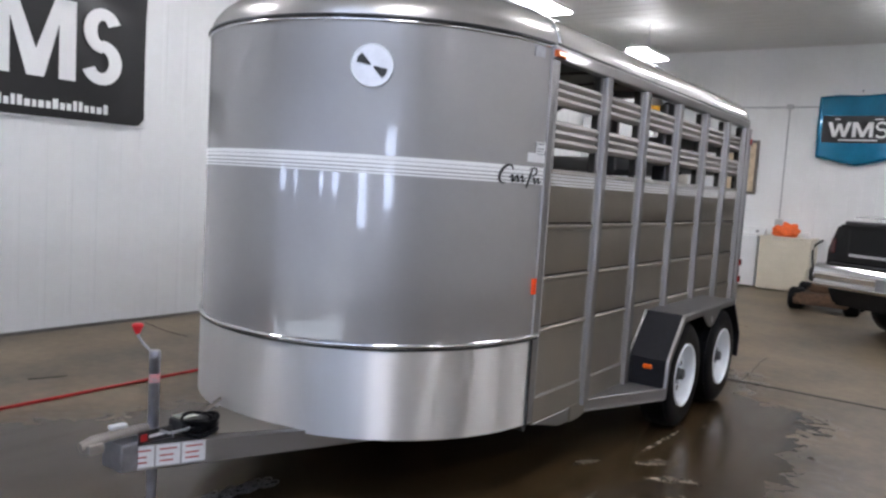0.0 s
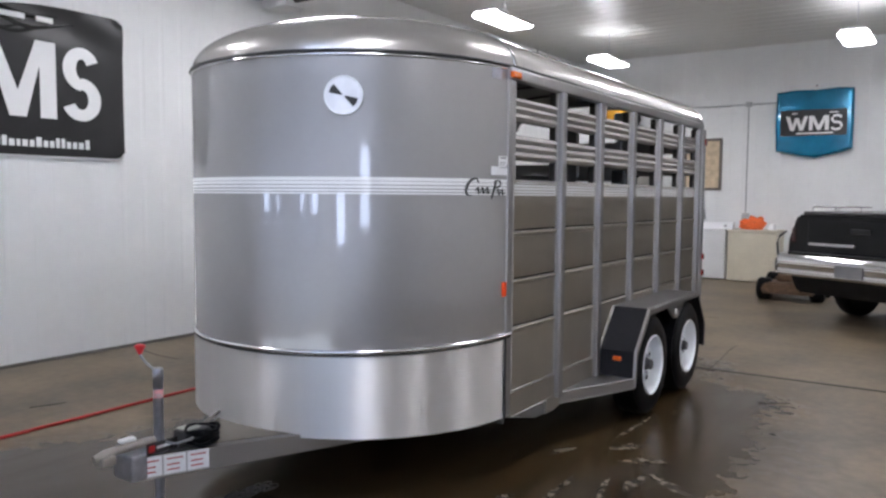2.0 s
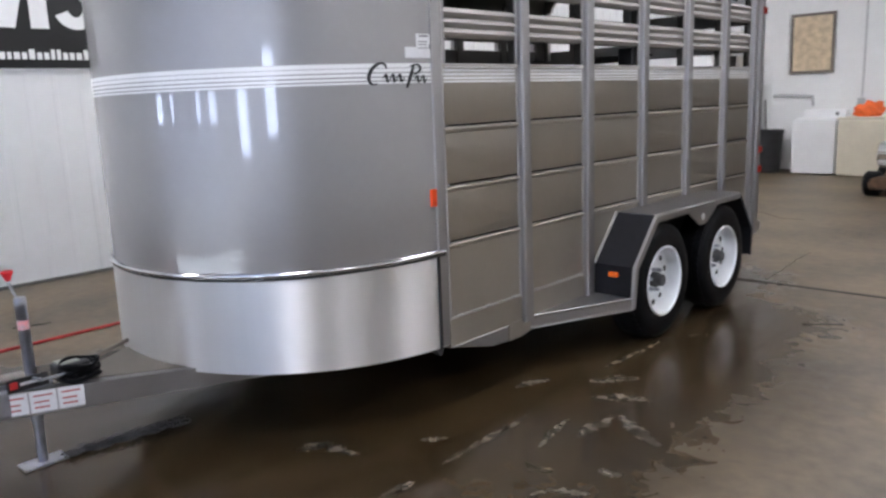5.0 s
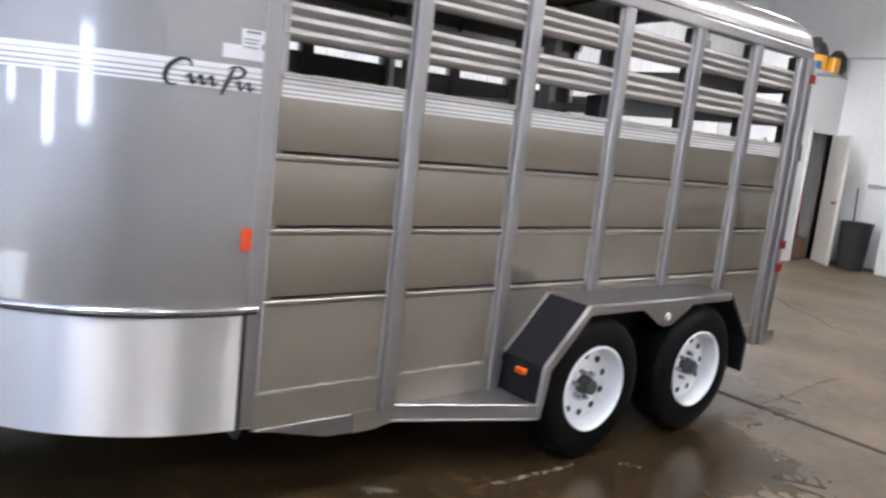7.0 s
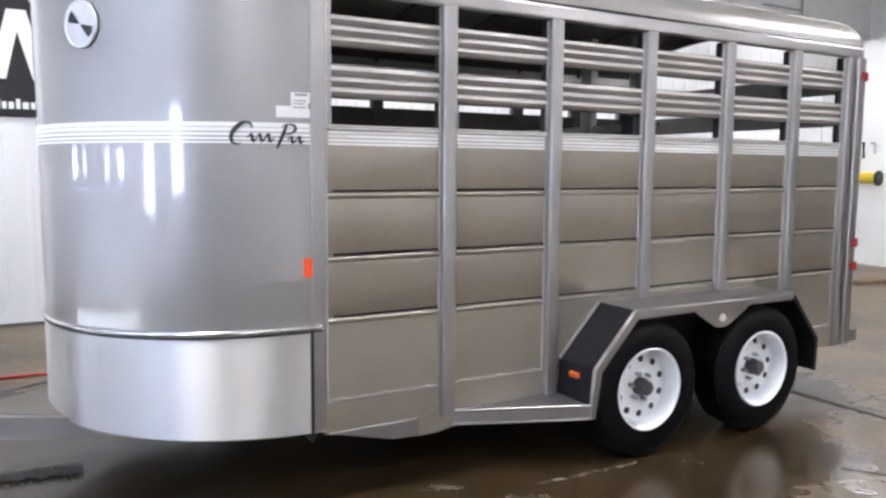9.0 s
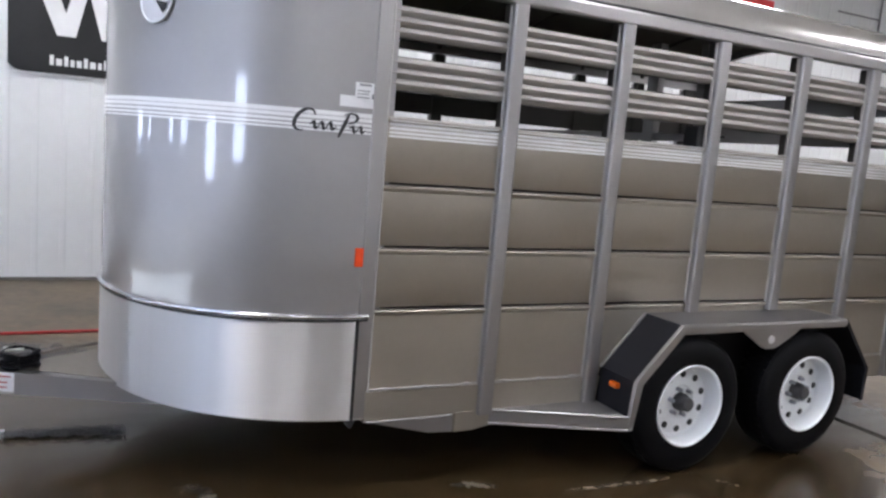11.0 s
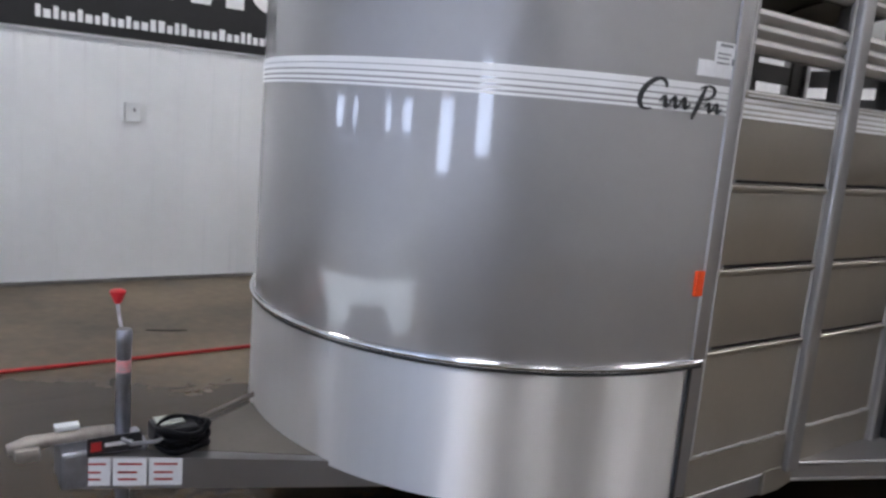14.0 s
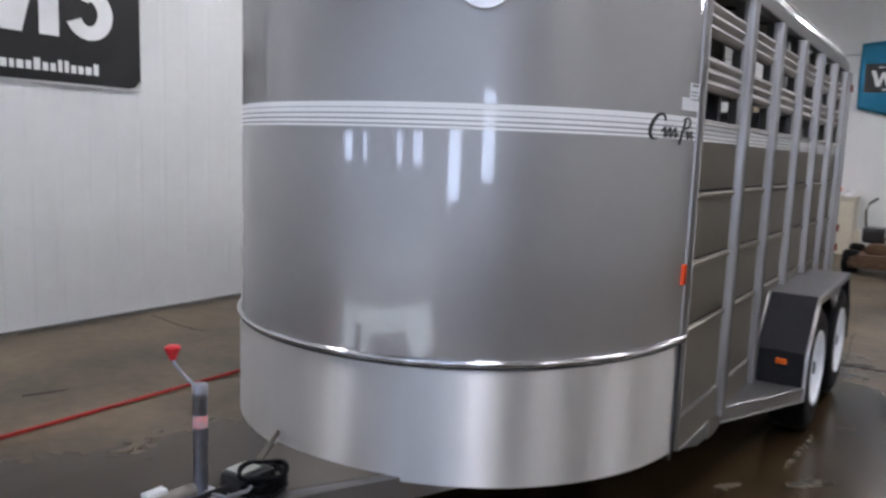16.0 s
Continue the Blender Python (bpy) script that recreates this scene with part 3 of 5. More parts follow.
US = [i / 14 for i in range(15)]
for nm, y0, y1 in (("nose_roof", None, None), ("roof", NY + 0.006, Y_END)):
    bm = bmesh.new()
    if y0 is None:
        grid, inner = [], []
        for u in US:
            s, z = roof_profile(u)
            s = max(s, 0.001)
            ring, ring2 = [], []
            for i in range(73):
                th = -math.pi * i / 72
                c, q = oval(th)
                ring.append((CX + HW * s * c, NY + NB * s * q, z))
                ring2.append((CX + (HW - 0.012) * s * c, NY + (NB - 0.012) * s * q, z - 0.014))
            grid.append(ring)
            inner.append(ring2)
        sheet_solid(bm, grid, inner)
    else:
        line = [roof_profile(u) for u in US]
        pts = [(CX + HW * s, z) for s, z in line] + [(CX - HW * s, z) for s, z in line[::-1][1:]]
        ins = [(CX + (HW * s) * 0.988, z - 0.014) for s, z in line] + [(CX - HW * s * 0.988, z - 0.014) for s, z in line[::-1][1:]]
        sheet_solid(bm, [[(x, y, z) for x, z in pts] for y in (y0, y1)], [[(x, y, z) for x, z in ins] for y in (y0, y1)])
    tp(nm, bm, ROOF, label="rounded painted roof", smooth=40)
# inner skins, coloured near black for the shade inside
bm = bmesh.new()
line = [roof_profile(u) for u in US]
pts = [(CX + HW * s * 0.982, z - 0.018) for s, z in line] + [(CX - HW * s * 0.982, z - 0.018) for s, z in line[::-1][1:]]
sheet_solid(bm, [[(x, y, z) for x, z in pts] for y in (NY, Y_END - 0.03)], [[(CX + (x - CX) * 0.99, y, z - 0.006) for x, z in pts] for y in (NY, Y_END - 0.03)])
tp("roof_shade_lining", bm, INNER_SHADE, smooth=40)
tp("nose_shade_lining", nose_band(0.44, Z_SEAM, -0.016, 0.006), INNER_SHADE, smooth=40)
# joint strip between nose roof and roof, and drip rails
bm = bmesh.new()
line = [roof_profile(u) for u in US]
path = [(CX + HW * s + 0.003, NY - 0.03, z + 0.002) for s, z in line] + [(CX - HW * s - 0.003, NY - 0.03, z + 0.002) for s, z in line[::-1][1:]]
sweep(bm, path, 0.007, 6)
tp("roof_joint_strip", bm, CHROME, label="bright metal joint strip", smooth=60)

POSTS = [(3.925, 3.992), (4.530, 4.608), (5.120, 5.198), (5.735, 5.813), (6.332, 6.410), (6.912, 6.990), (7.431, 7.601)]
JOINTS = [0.43, 0.782, 1.046, 1.312, 1.594]


def hat(bm, side, y0, y1, z0, z1, depth=0.036):
    """A folded hat-section post standing proud of the wall."""
    x = CX + side * (HW - 0.012)
    X = CX + side * (HW + depth)
    r = min(0.013, depth * 0.8)
    arc = [i * math.pi / 10 for i in range(6)]
    left = [(X - side * r * (1 - math.sin(a)), y0 + 0.003 + r * (1 - math.cos(a))) for a in arc]
    right = [(X - side * r * (1 - math.sin(a)), y1 - 0.003 - r * (1 - math.cos(a))) for a in arc[::-1]]
    extrude(bm, [(x, y0)] + left + right + [(x, y1)], "z", z0, z1)


def panel_outline(side, z0, z1):
    """A side panel: flat sheet, with a rolled lip along its top edge and a recessed foot."""
    x = CX + side * HW
    s = side
    return [(x - s * 0.040, z0), (x - s * 0.038, z0), (x - s * 0.038, z0 + 0.011), (x - s * 0.001, z0 + 0.012), (x, z0 + 0.014), (x, z1 - 0.026), (x + s * 0.007, z1 - 0.020), (x + s * 0.011, z1 - 0.013), (x + s * 0.010, z1 - 0.006), (x + s * 0.004, z1 - 0.001), (x - s * 0.004, z1), (x - s * 0.040, z1)]


def slat_outline(side, z0, z1):
    x = CX + side * (HW - 0.004)
    s, h = side, (z1 - z0) / 3
    out = []
    for k in range(3):
        a = z0 + k * h
        out += [(x - s * 0.014, a + 0.001), (x - s * 0.002, a + h * 0.22), (x + s * 0.006, a + h * 0.5), (x - s * 0.002, a + h * 0.8), (x - s * 0.014, a + h - 0.001)]
    return out + [(x - s * 0.024, z1), (x - s * 0.024, z0)]


for side in (1, -1):
    wall = tp("side_wall", boxed((CX + side * (HW - 0.055), NY - 0.02, 0.42), (CX + side * (HW - 0.042), Y_END, 1.575)), INNER_SHADE)
    for i, (p0, p1) in enumerate(POSTS):
        bm = bmesh.new()
        low = 0.305 if i == 0 else (0.282 if i == 1 else (0.29 if i in (2, 6) else (0.43 if i == 5 else 0.74)))
        if i == 6:
            hat(bm, side, p0, p0 + 0.07, low, Z_SEAM - 0.07)
            hat(bm, side, p1 - 0.085, p1, low, Z_SEAM - 0.07, 0.045)
            box(bm, (CX + side * (HW - 0.03), p0, low), (CX + side * (HW + 0.005), p1 - 0.002, Z_SEAM - 0.07))
        elif i == 0:
            hat(bm, side, p0, p1, low, Z_SEAM - 0.07, 0.005)
        else:
            hat(bm, side, p0, p1, low, Z_SEAM - 0.07)
        tp("post", bm, POST, smooth=50)
        if side > 0:
            bm = bmesh.new()
            for yy in ((p0 - 0.001, p1 + 0.001) if i else (p1 + 0.001,)):
                cyl(bm, (CX + side * (HW + 0.003), yy, low + 0.02), (CX + side * (HW + 0.003), yy, Z_SEAM - 0.08), 0.0042, 6)
            tp("seam_bead", bm, SEAM, label="pale sealant bead along the post", smooth=70)
        # added strip behind the post, dark like the shade inside
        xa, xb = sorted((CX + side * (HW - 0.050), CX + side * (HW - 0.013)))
        tp("post_shade_strip", boxed((xa, p0, 1.58), (xb, p1, Z_SEAM - 0.07)), INNER_SHADE)
    for (a0, a1), (b0, b1) in zip(POSTS, POSTS[1:]):
        ya, yb = (a1 - 0.004 if a0 > 4.0 else a1 + 0.001), b0 + 0.004
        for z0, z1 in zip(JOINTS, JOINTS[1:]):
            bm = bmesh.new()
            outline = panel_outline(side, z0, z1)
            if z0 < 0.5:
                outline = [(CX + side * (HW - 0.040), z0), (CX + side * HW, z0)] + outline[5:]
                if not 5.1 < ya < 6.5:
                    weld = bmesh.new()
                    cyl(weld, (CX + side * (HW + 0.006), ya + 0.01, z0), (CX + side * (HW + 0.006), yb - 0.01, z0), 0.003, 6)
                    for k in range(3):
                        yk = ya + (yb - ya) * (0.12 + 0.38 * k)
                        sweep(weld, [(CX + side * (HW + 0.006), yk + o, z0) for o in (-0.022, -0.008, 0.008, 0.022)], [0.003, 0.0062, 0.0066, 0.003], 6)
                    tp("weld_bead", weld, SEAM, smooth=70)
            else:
                # black strip fills the recess in place of its shadow
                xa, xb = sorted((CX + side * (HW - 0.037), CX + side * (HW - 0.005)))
                tp("joint_shade", boxed((xa, ya, z0 + 0.004), (xb, yb, z0 + 0.0105)), GUARD, label="black strip painted as the shade in the panel joint")
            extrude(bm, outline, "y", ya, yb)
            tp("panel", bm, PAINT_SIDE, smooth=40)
        for za, zb in STRIPES:
            x = CX + side * (HW + 0.0012 + (0.009 if za > 1.58 else 0))
            lo = za - 0.004 if za > 1.58 else za
            tp("stripe", boxed((x - side * 0.002, ya + 0.012, zb), (x, yb - 0.012, lo)), WHITE)
        for z0, z1 in ((1.706, 1.836), (1.914, 2.040)):
            bm = bmesh.new()
            extrude(bm, slat_outline(side, z0, z1), "y", ya, yb)
            tp("slat", bm, SLAT, smooth=50)
            # added strip behind the slats, its dark colour stands for shade
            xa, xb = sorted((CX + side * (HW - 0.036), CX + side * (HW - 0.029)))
            tp("slat_shade_strip", boxed((xa, ya, z0 - 0.004), (xb, yb, z1 + 0.004)), INNER_SHADE, label="strip behind the slats, coloured dark for the shade inside")
    # top rail and roof edge
    bm = bmesh.new()
    extrude(bm, [(CX + side * (HW - 0.03), 2.125), (CX + side * (HW + 0.016), 2.125), (CX + side * (HW + 0.020), 2.132), (CX + side * (HW + 0.020), 2.178), (CX + side * (HW + 0.012), Z_SEAM), (CX + side * (HW - 0.03), Z_SEAM)], "y", 3.93, Y_END)
    tp("top_rail", bm, POST)
    bm = bmesh.new()
    cyl(bm, (CX + side * (HW + 0.006), 3.97, Z_SEAM + 0.006), (CX + side * (HW + 0.006), Y_END, Z_SEAM + 0.006), 0.009, 8)
    tp("drip_gasket", bm, BLACK)
    # bottom rail, in front of and behind the wheels, and the wedge below
    for y0, y1 in ((3.98, 5.27), (6.92, 7.60)):
        bm = bmesh.new()
        extrude(bm, [(CX + side * (HW - 0.05), 0.285), (CX + side * (HW + 0.004), 0.285), (CX + side * (HW + 0.008), 0.295), (CX + side * (HW + 0.008), 0.422), (CX + side * (HW - 0.05), 0.428)], "y", y0, y1)
        tp("bottom_rail", bm, PAINT_SIDE)
    bm = bmesh.new()
    extrude(bm, [(3.995, 0.284), (4.42, 0.284), (4.42, 0.203), (4.30, 0.208)], "x", CX + side * (HW - 0.03), CX + side * (HW - 0.002))
    tp("gusset", bm, POST)
    bm = bmesh.new()
    extrude(bm, [(4.42, 0.300), (4.62, 0.300), (4.62, 0.222), (4.52, 0.206), (4.42, 0.203)], "x", CX + side * (HW - 0.03), CX + side * (HW + 0.012))
    bmesh.ops.bevel(bm, geom=[e for e in bm.edges], offset=0.004, segments=2, affect="EDGES")
    tp("step_bracket", bm, PAINT_SIDE, smooth=40)
    bm = bmesh.new()
    cyl(bm, (CX + side * (HW + 0.008), 3.995, 0.286), (CX + side * (HW + 0.008), 4.41, 0.286), 0.0045, 6)
    tp("rail_bead", bm, SEAM, smooth=70)
    # marker lamps
    bm = bmesh.new()
    box(bm, (CX + side * (HW - 0.02), 3.895, 0.965), (CX + side * (HW + 0.004), 3.935, 1.045), 0.004)
    tp("reflector", bm, REFLECTOR, label="red-orange rectangular reflector")
    bm = bmesh.new()
    box(bm, (CX + side * (HW + 0.015), 3.915, 2.128), (CX + side * (HW + 0.040), 4.015, 2.166), 0.012)
    tp("clearance_light", bm, ORANGE, label="amber clearance light")
    for z in (0.93, 0.78, 1.98):
        bm = bmesh.new()
        box(bm, (CX + side * (HW + 0.046), 7.545, z), (CX + side * (HW + 0.060), 7.600, z + 0.055), 0.006)
        tp("tail_light", bm, REDLENS, label="red tail light")

# chrome plate beside the clearance light
bm = bmesh.new()
ts = [0.045 + 0.022 * i / 8 for i in range(9)]
sheet_solid(bm, [[(*nose(0.006, t), z) for t in ts] for z in (2.115, 2.165)], [[(*nose(0.001, t), z) for t in ts] for z in (2.115, 2.165)])
tp("bright_plate", bm, GALV, label="small bright metal plate")


def on_nose(bm, outline, t_mid, z_mid, off, k=1.0):
    """Lays a flat outline (u along the skin, v up) on the nose round a point; gives it a little thickness."""
    p, q = Vector(nose(0, t_mid - 0.01)), Vector(nose(0, t_mid + 0.01))
    speed = (q - p).length / 0.02
    A = [bm.verts.new((*nose(off, t_mid - u / speed), z_mid + v)) for u, v in [(k * p, k * q) for p, q in outline]]
    B = [bm.verts.new((*nose(off - 0.002, t_mid - u / speed), z_mid + v)) for u, v in [(k * p, k * q) for p, q in outline]]
    n = len(outline)
    for i in range(n):
        bm.faces.new((A[i], A[(i + 1) % n], B[(i + 1) % n], B[i]))
    bm.faces.new(A)
    bm.faces.new(B[::-1])


def disc_outline(r, n=32, a0=0.0, a1=math.tau):
    return [(r * math.cos(a0 + (a1 - a0) * i / n), r * math.sin(a0 + (a1 - a0) * i / n)) for i in range(n if a1 - a0 > 6.2 else n + 1)]


T_DISC = nose_t(-2.655)
bm = bmesh.new()
on_nose(bm, disc_outline(0.093), T_DISC, 1.980, 0.010)
vent = tp("round_vent", bm, VENT, label="round bright aluminium nose vent")
bm = bmesh.new()
rim_line = [(0.091 * math.cos(a), 0.091 * math.sin(a)) for a in [i * math.tau / 40 for i in range(41)]]
p, q = Vector(nose(0, T_DISC - 0.01)), Vector(nose(0, T_DISC + 0.01))
sweep(bm, [(*nose(0.010, T_DISC - u * 0.02 / (q - p).length), 1.980 + v) for u, v in rim_line], 0.004, 6)
tp("vent_rim", bm, WHEEL, label="thin bright rim of the vent", smooth=60)
bm = bmesh.new()
for a in (math.radians(150), math.radians(-30)):
    d = Vector((math.cos(a), math.sin(a)))
    e = Vector((-d.y, d.x))
    on_nose(bm, [tuple(d * 0.008 + e * 0.003), tuple(d * 0.066 + e * 0.023), tuple(d * 0.072), tuple(d * 0.066 - e * 0.023), tuple(d * 0.008 - e * 0.003)], T_DISC, 1.980, 0.013)
tp("vent_slot", bm, BLACK, label="black bow-tie shaped vent slots")

# maker's mark, as plain strokes, and the paper label above it
T_LOGO = nose_t(-2.222)


def brush(path, width, off=0.004):
    """A brush stroke on the nose: a path of (u, v), slanted, thick in its middle and thin at both ends."""
    bm = bmesh.new()
    n = len(path)
    pts = [Vector((u + 0.42 * v, v)) for u, v in path]
    rows = []
    for i, p in enumerate(pts):
        d = (pts[min(i + 1, n - 1)] - pts[max(i - 1, 0)]).normalized()
        w = 0.8 * width * (0.35 + 0.65 * math.sin(math.pi * (i + 0.5) / n)) * (0.65 + 0.35 * abs(d.y))
        rows.append((p + Vector((-d.y, d.x)) * w, p - Vector((-d.y, d.x)) * w))
    on_nose(bm, [tuple(a) for a, b in rows] + [tuple(b) for a, b in rows[::-1]], T_LOGO, 1.545, off, 0.92)
    tp("mark_stroke", bm, BLACK, label="black brush stroke of the maker's mark")


def wave(u0, u1, n, amp, base):
    return [(u0 + (u1 - u0) * i / (10 * n), base + amp * math.sin(math.tau * i / 10)) for i in range(10 * n + 1)]


brush([(-0.124 + 0.040 * math.cos(a), 0.006 + 0.047 * math.sin(a)) for a in [0.5 + 4.6 * i / 16 for i in range(17)]], 0.0115)
for k in range(3):
    brush(wave(-0.092 + 0.036 * k, -0.050 + 0.036 * k, 1, 0.017, -0.014), 0.0075, 0.0042 + 0.0003 * k)
brush([(0.052, 0.044 - 0.104 * i / 6) for i in range(7)], 0.0105, 0.0044)
brush([(0.062 + 0.034 * math.cos(a), 0.024 + 0.022 * math.sin(a)) for a in [2.6 - 4.4 * i / 10 for i in range(11)]], 0.0085, 0.0048)
for k in range(2):
    brush(wave(0.082 + 0.034 * k, 0.118 + 0.034 * k, 1, 0.015, -0.020), 0.007, 0.0042 + 0.0003 * k)
bm = bmesh.new()
on_nose(bm, [(-0.045, -0.045), (0.045, -0.045), (0.045, 0.055), (-0.045, 0.055)], 0.036, 1.66, 0.003)
on_nose(bm, [(-0.105, -0.045), (-0.045, -0.045), (-0.045, 0.0), (-0.105, 0.0)], 0.036, 1.66, 0.003)
lab = tp("paper_label", bm, PAPER, label="white printed paper labels")
bm = bmesh.new()
for u0, v0, u1, v1 in ((-0.030, 0.042, 0.020, 0.050), (0.024, -0.008, 0.040, 0.012), (-0.036, 0.02, 0.015, 0.024), (-0.036, 0.008, 0.01, 0.012), (-0.036, -0.006, 0.014, -0.002)):
    on_nose(bm, [(u0, v0), (u1, v0), (u1, v1), (u0, v1)], 0.036, 1.66, 0.0045)
tp("label_print", bm, GREY)

# floor, front wall of the box, roof bows, centre gate and rear gate
tp("deck", boxed((CX - HW + 0.03, NY, 0.36), (CX + HW - 0.03, Y_END, 0.42)), WOOD, label="wooden floor inside")
bm = bmesh.new()
ts = [0.02 + 0.96 * i / 40 for i in range(41)]
extrude(bm, [nose(-0.02, t) for t in ts], "z", 0.30, 0.42)
tp("nose_floor", bm, BLACK)
for y in (4.57, 5.15, 5.77, 6.38, 6.97):
    bm = bmesh.new()
    line = [roof_profile(u) for u in US]
    sweep(bm, [(CX + HW * 0.97 * s, y, z - 0.03) for s, z in line] + [(CX - HW * 0.97 * s, y, z - 0.03) for s, z in line[::-1][1:]], 0.016, 6)
    tp("roof_bow", bm, INNER_SHADE)
gate = tp("centre_gate", boxed((CX - 0.98, 5.755, 0.45), (CX - 0.93, 5.80, 2.12)), POST, label="tubular centre gate inside")
for lo, hi in (((CX + 0.90, 5.755, 0.45), (CX + 0.95, 5.80, 2.12)), ((-2.70, 5.75, 0.45), (-2.615, 5.80, 2.15)), ((CX - 0.93, 5.76, 1.62), (CX + 0.9, 5.79, 1.66)), ((CX - 0.93, 5.76, 1.40), (CX + 0.9, 5.79, 1.44)), ((CX - 0.93, 5.765, 0.47), (CX + 0.9, 5.785, 1.35))):
    b2 = boxed(lo, hi, 0.006)
    tp("gate_bar", b2, POST)
bm = bmesh.new()
box(bm, (CX + 0.90, 5.70, 1.58), (CX + 1.0, 5.76, 1.70), 0.01)
cyl(bm, (CX + 0.95, 5.74, 1.655), (CX + HW + 0.04, 5.83, 1.655), 0.008, 8)
tp("gate_latch", bm, BLACK, label="black gate latch")
for x in (CX - HW, CX + HW - 0.08):
    tp("rear_post", boxed((x, Y_END - 0.03, 0.30), (x + 0.08, Y_END + 0.02, 2.2), 0.01), POST)
bm = bmesh.new()
line = [roof_profile(u) for u in US]
outer = [(CX + HW * s, z) for s, z in line] + [(CX - HW * s, z) for s, z in line[::-1][1:]]
inner = [(CX + (x - CX) * 0.89, Z_SEAM + (z - Z_SEAM) * 0.72) for x, z in outer]
sheet_solid(bm, [[(x, Y_END + 0.012, z) for x, z in pts] for pts in (outer, inner)], [[(x, Y_END - 0.02, z) for x, z in pts] for pts in (outer, inner)])
tp("rear_arch", bm, PAINT, label="painted arch round the open top of the rear")
tp("rear_gate", boxed((CX - HW + 0.09, Y_END + 0.0, 0.46), (CX + HW - 0.09, Y_END + 0.025, 1.60), 0.01), PAINT_SIDE)
for z0, z1 in ((1.706, 1.836), (1.914, 2.040)):
    tp("rear_slat", boxed((CX - HW + 0.09, Y_END + 0.0, z0), (CX + HW - 0.09, Y_END + 0.02, z1), 0.006), POST)
bm = bmesh.new()
sweep(bm, [(CX + HW - 0.02, 7.64, 1.15), (CX + HW - 0.02, 7.66, 1.60), (CX + HW - 0.02, 7.72, 1.60), (CX + HW - 0.02, 7.73, 1.50)], 0.009, 8)
tp("latch_rod", bm, BLACK, label="black rear gate latch rod", smooth=50)
bm = bmesh.new()
box(bm, (CX - HW - 0.02, 7.60, 0.30), (CX + HW + 0.03, 7.70, 0.38), 0.012)
tp("rear_bumper", bm, POST)

# ---- fenders, splash steps and wheels ----
FENDER = [(5.208, 0.226), (5.230, 0.470), (5.480, 0.735), (6.700, 0.730), (6.942, 0.440), (6.935, 0.250)]
for side in (1, -1):
    xi, xo = CX + side * (HW - 0.02), CX + side * (HW + 0.255)
    def skin(pts, w=0.008):
        out = pts
        inn = [(y + w * (1 if y < 6 else -1) * (0 if 5.5 < y < 6.75 and z > 0.7 else 1), z - w * (1 if z > 0.7 else 0)) for y, z in pts]
        return out + inn[::-1]
    bm = bmesh.new()
    extrude(bm, skin(FENDER[2:4]), "x", xi, xo)
    fender = tp("fender", bm, POST, label="painted tandem fender top")
    for seg, nm in ((FENDER[:3], "gravel_guard"), (FENDER[3:], "rear_flap")):
        bm = bmesh.new()
        extrude(bm, skin(seg, 0.010), "x", xi, xo - side * 0.002)
        guard = tp(nm, bm, GUARD, label="black gravel guard on the fender end")
    bm = bmesh.new()
    sweep(bm, [(CX + side * (HW + 0.010), y - 0.006, z) for y, z in FENDER[1:3]], 0.009, 8)
    tp("guard_bead", bm, POST, label="painted bead where the guard meets the wall", smooth=60)
    # rolled lip along the outer edge
    bm = bmesh.new()
    lip = [(y, z) for y, z in FENDER[:4]]
    low = [(5.250, 0.226), (5.271, 0.455), (5.498, 0.695), (6.685, 0.690)]
    extrude(bm, lip + low[::-1], "x", xo - side * 0.006, xo + side * 0.014)
    bmesh.ops.bevel(bm, geom=[e for e in bm.edges], offset=0.007, segments=3, affect="EDGES")
    tp("fender_lip", bm, POST, smooth=50)
    bm = bmesh.new()
    extrude(bm, [(6.685, 0.715), (6.70, 0.730), (6.942, 0.44), (6.935, 0.25), (6.915, 0.25), (6.92, 0.435)], "x", xo - side * 0.004, xo + side * 0.004)
    tp("rear_fender_lip", bm, GUARD)
    bm = bmesh.new()
    extrude(bm, [(5.89, 0.70), (6.33, 0.695), (6.28, 0.66), (6.17, 0.60), (6.14, 0.590), (6.08, 0.590), (6.05, 0.60), (5.94, 0.665)], "x", xo - side * 0.006, xo + side * 0.006)
    drop = tp("fender_drop", bm, POST)
    bm = bmesh.new()
    cyl(bm, (xo, 6.11, 0.640), (xo + side * 0.011, 6.11, 0.640), 0.022, 16)
    tp("bolt", bm, SHADE)
    bm = bmesh.new()
    box(bm, (xi + side * 0.138, 5.196, 0.408), (xi + side * 0.194, 5.221, 0.436), 0.006)
    ml = tp("side_marker", bm, ORANGE, label="amber side marker lamp")
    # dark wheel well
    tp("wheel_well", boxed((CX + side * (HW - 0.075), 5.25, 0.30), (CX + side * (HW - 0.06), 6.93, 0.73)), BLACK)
    # black sheet covering the side panels behind the wheels
    bm = bmesh.new()
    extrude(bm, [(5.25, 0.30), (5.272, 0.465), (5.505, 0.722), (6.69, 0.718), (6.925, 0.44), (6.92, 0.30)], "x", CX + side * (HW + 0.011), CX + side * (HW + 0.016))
    tp("well_sheet", bm, GUARD, label="black sheet over the panels behind the wheels")
    # three-cornered splash step
    bm = bmesh.new()
    X0, X1 = CX + side * (HW + 0.012), CX + side * (HW + 0.262)
    tri = [(X0, 4.60), (X1, 5.208), (CX + side * (HW - 0.01), 5.208), (CX + side * (HW - 0.01), 4.60)]
    extrude(bm, tri, "z", 0.290, 0.298)
    a, b = Vector((X0, 4.60)), Vector((X1, 5.214))
    nrm = Vector(((b - a).y, -(b - a).x)).normalized() * side
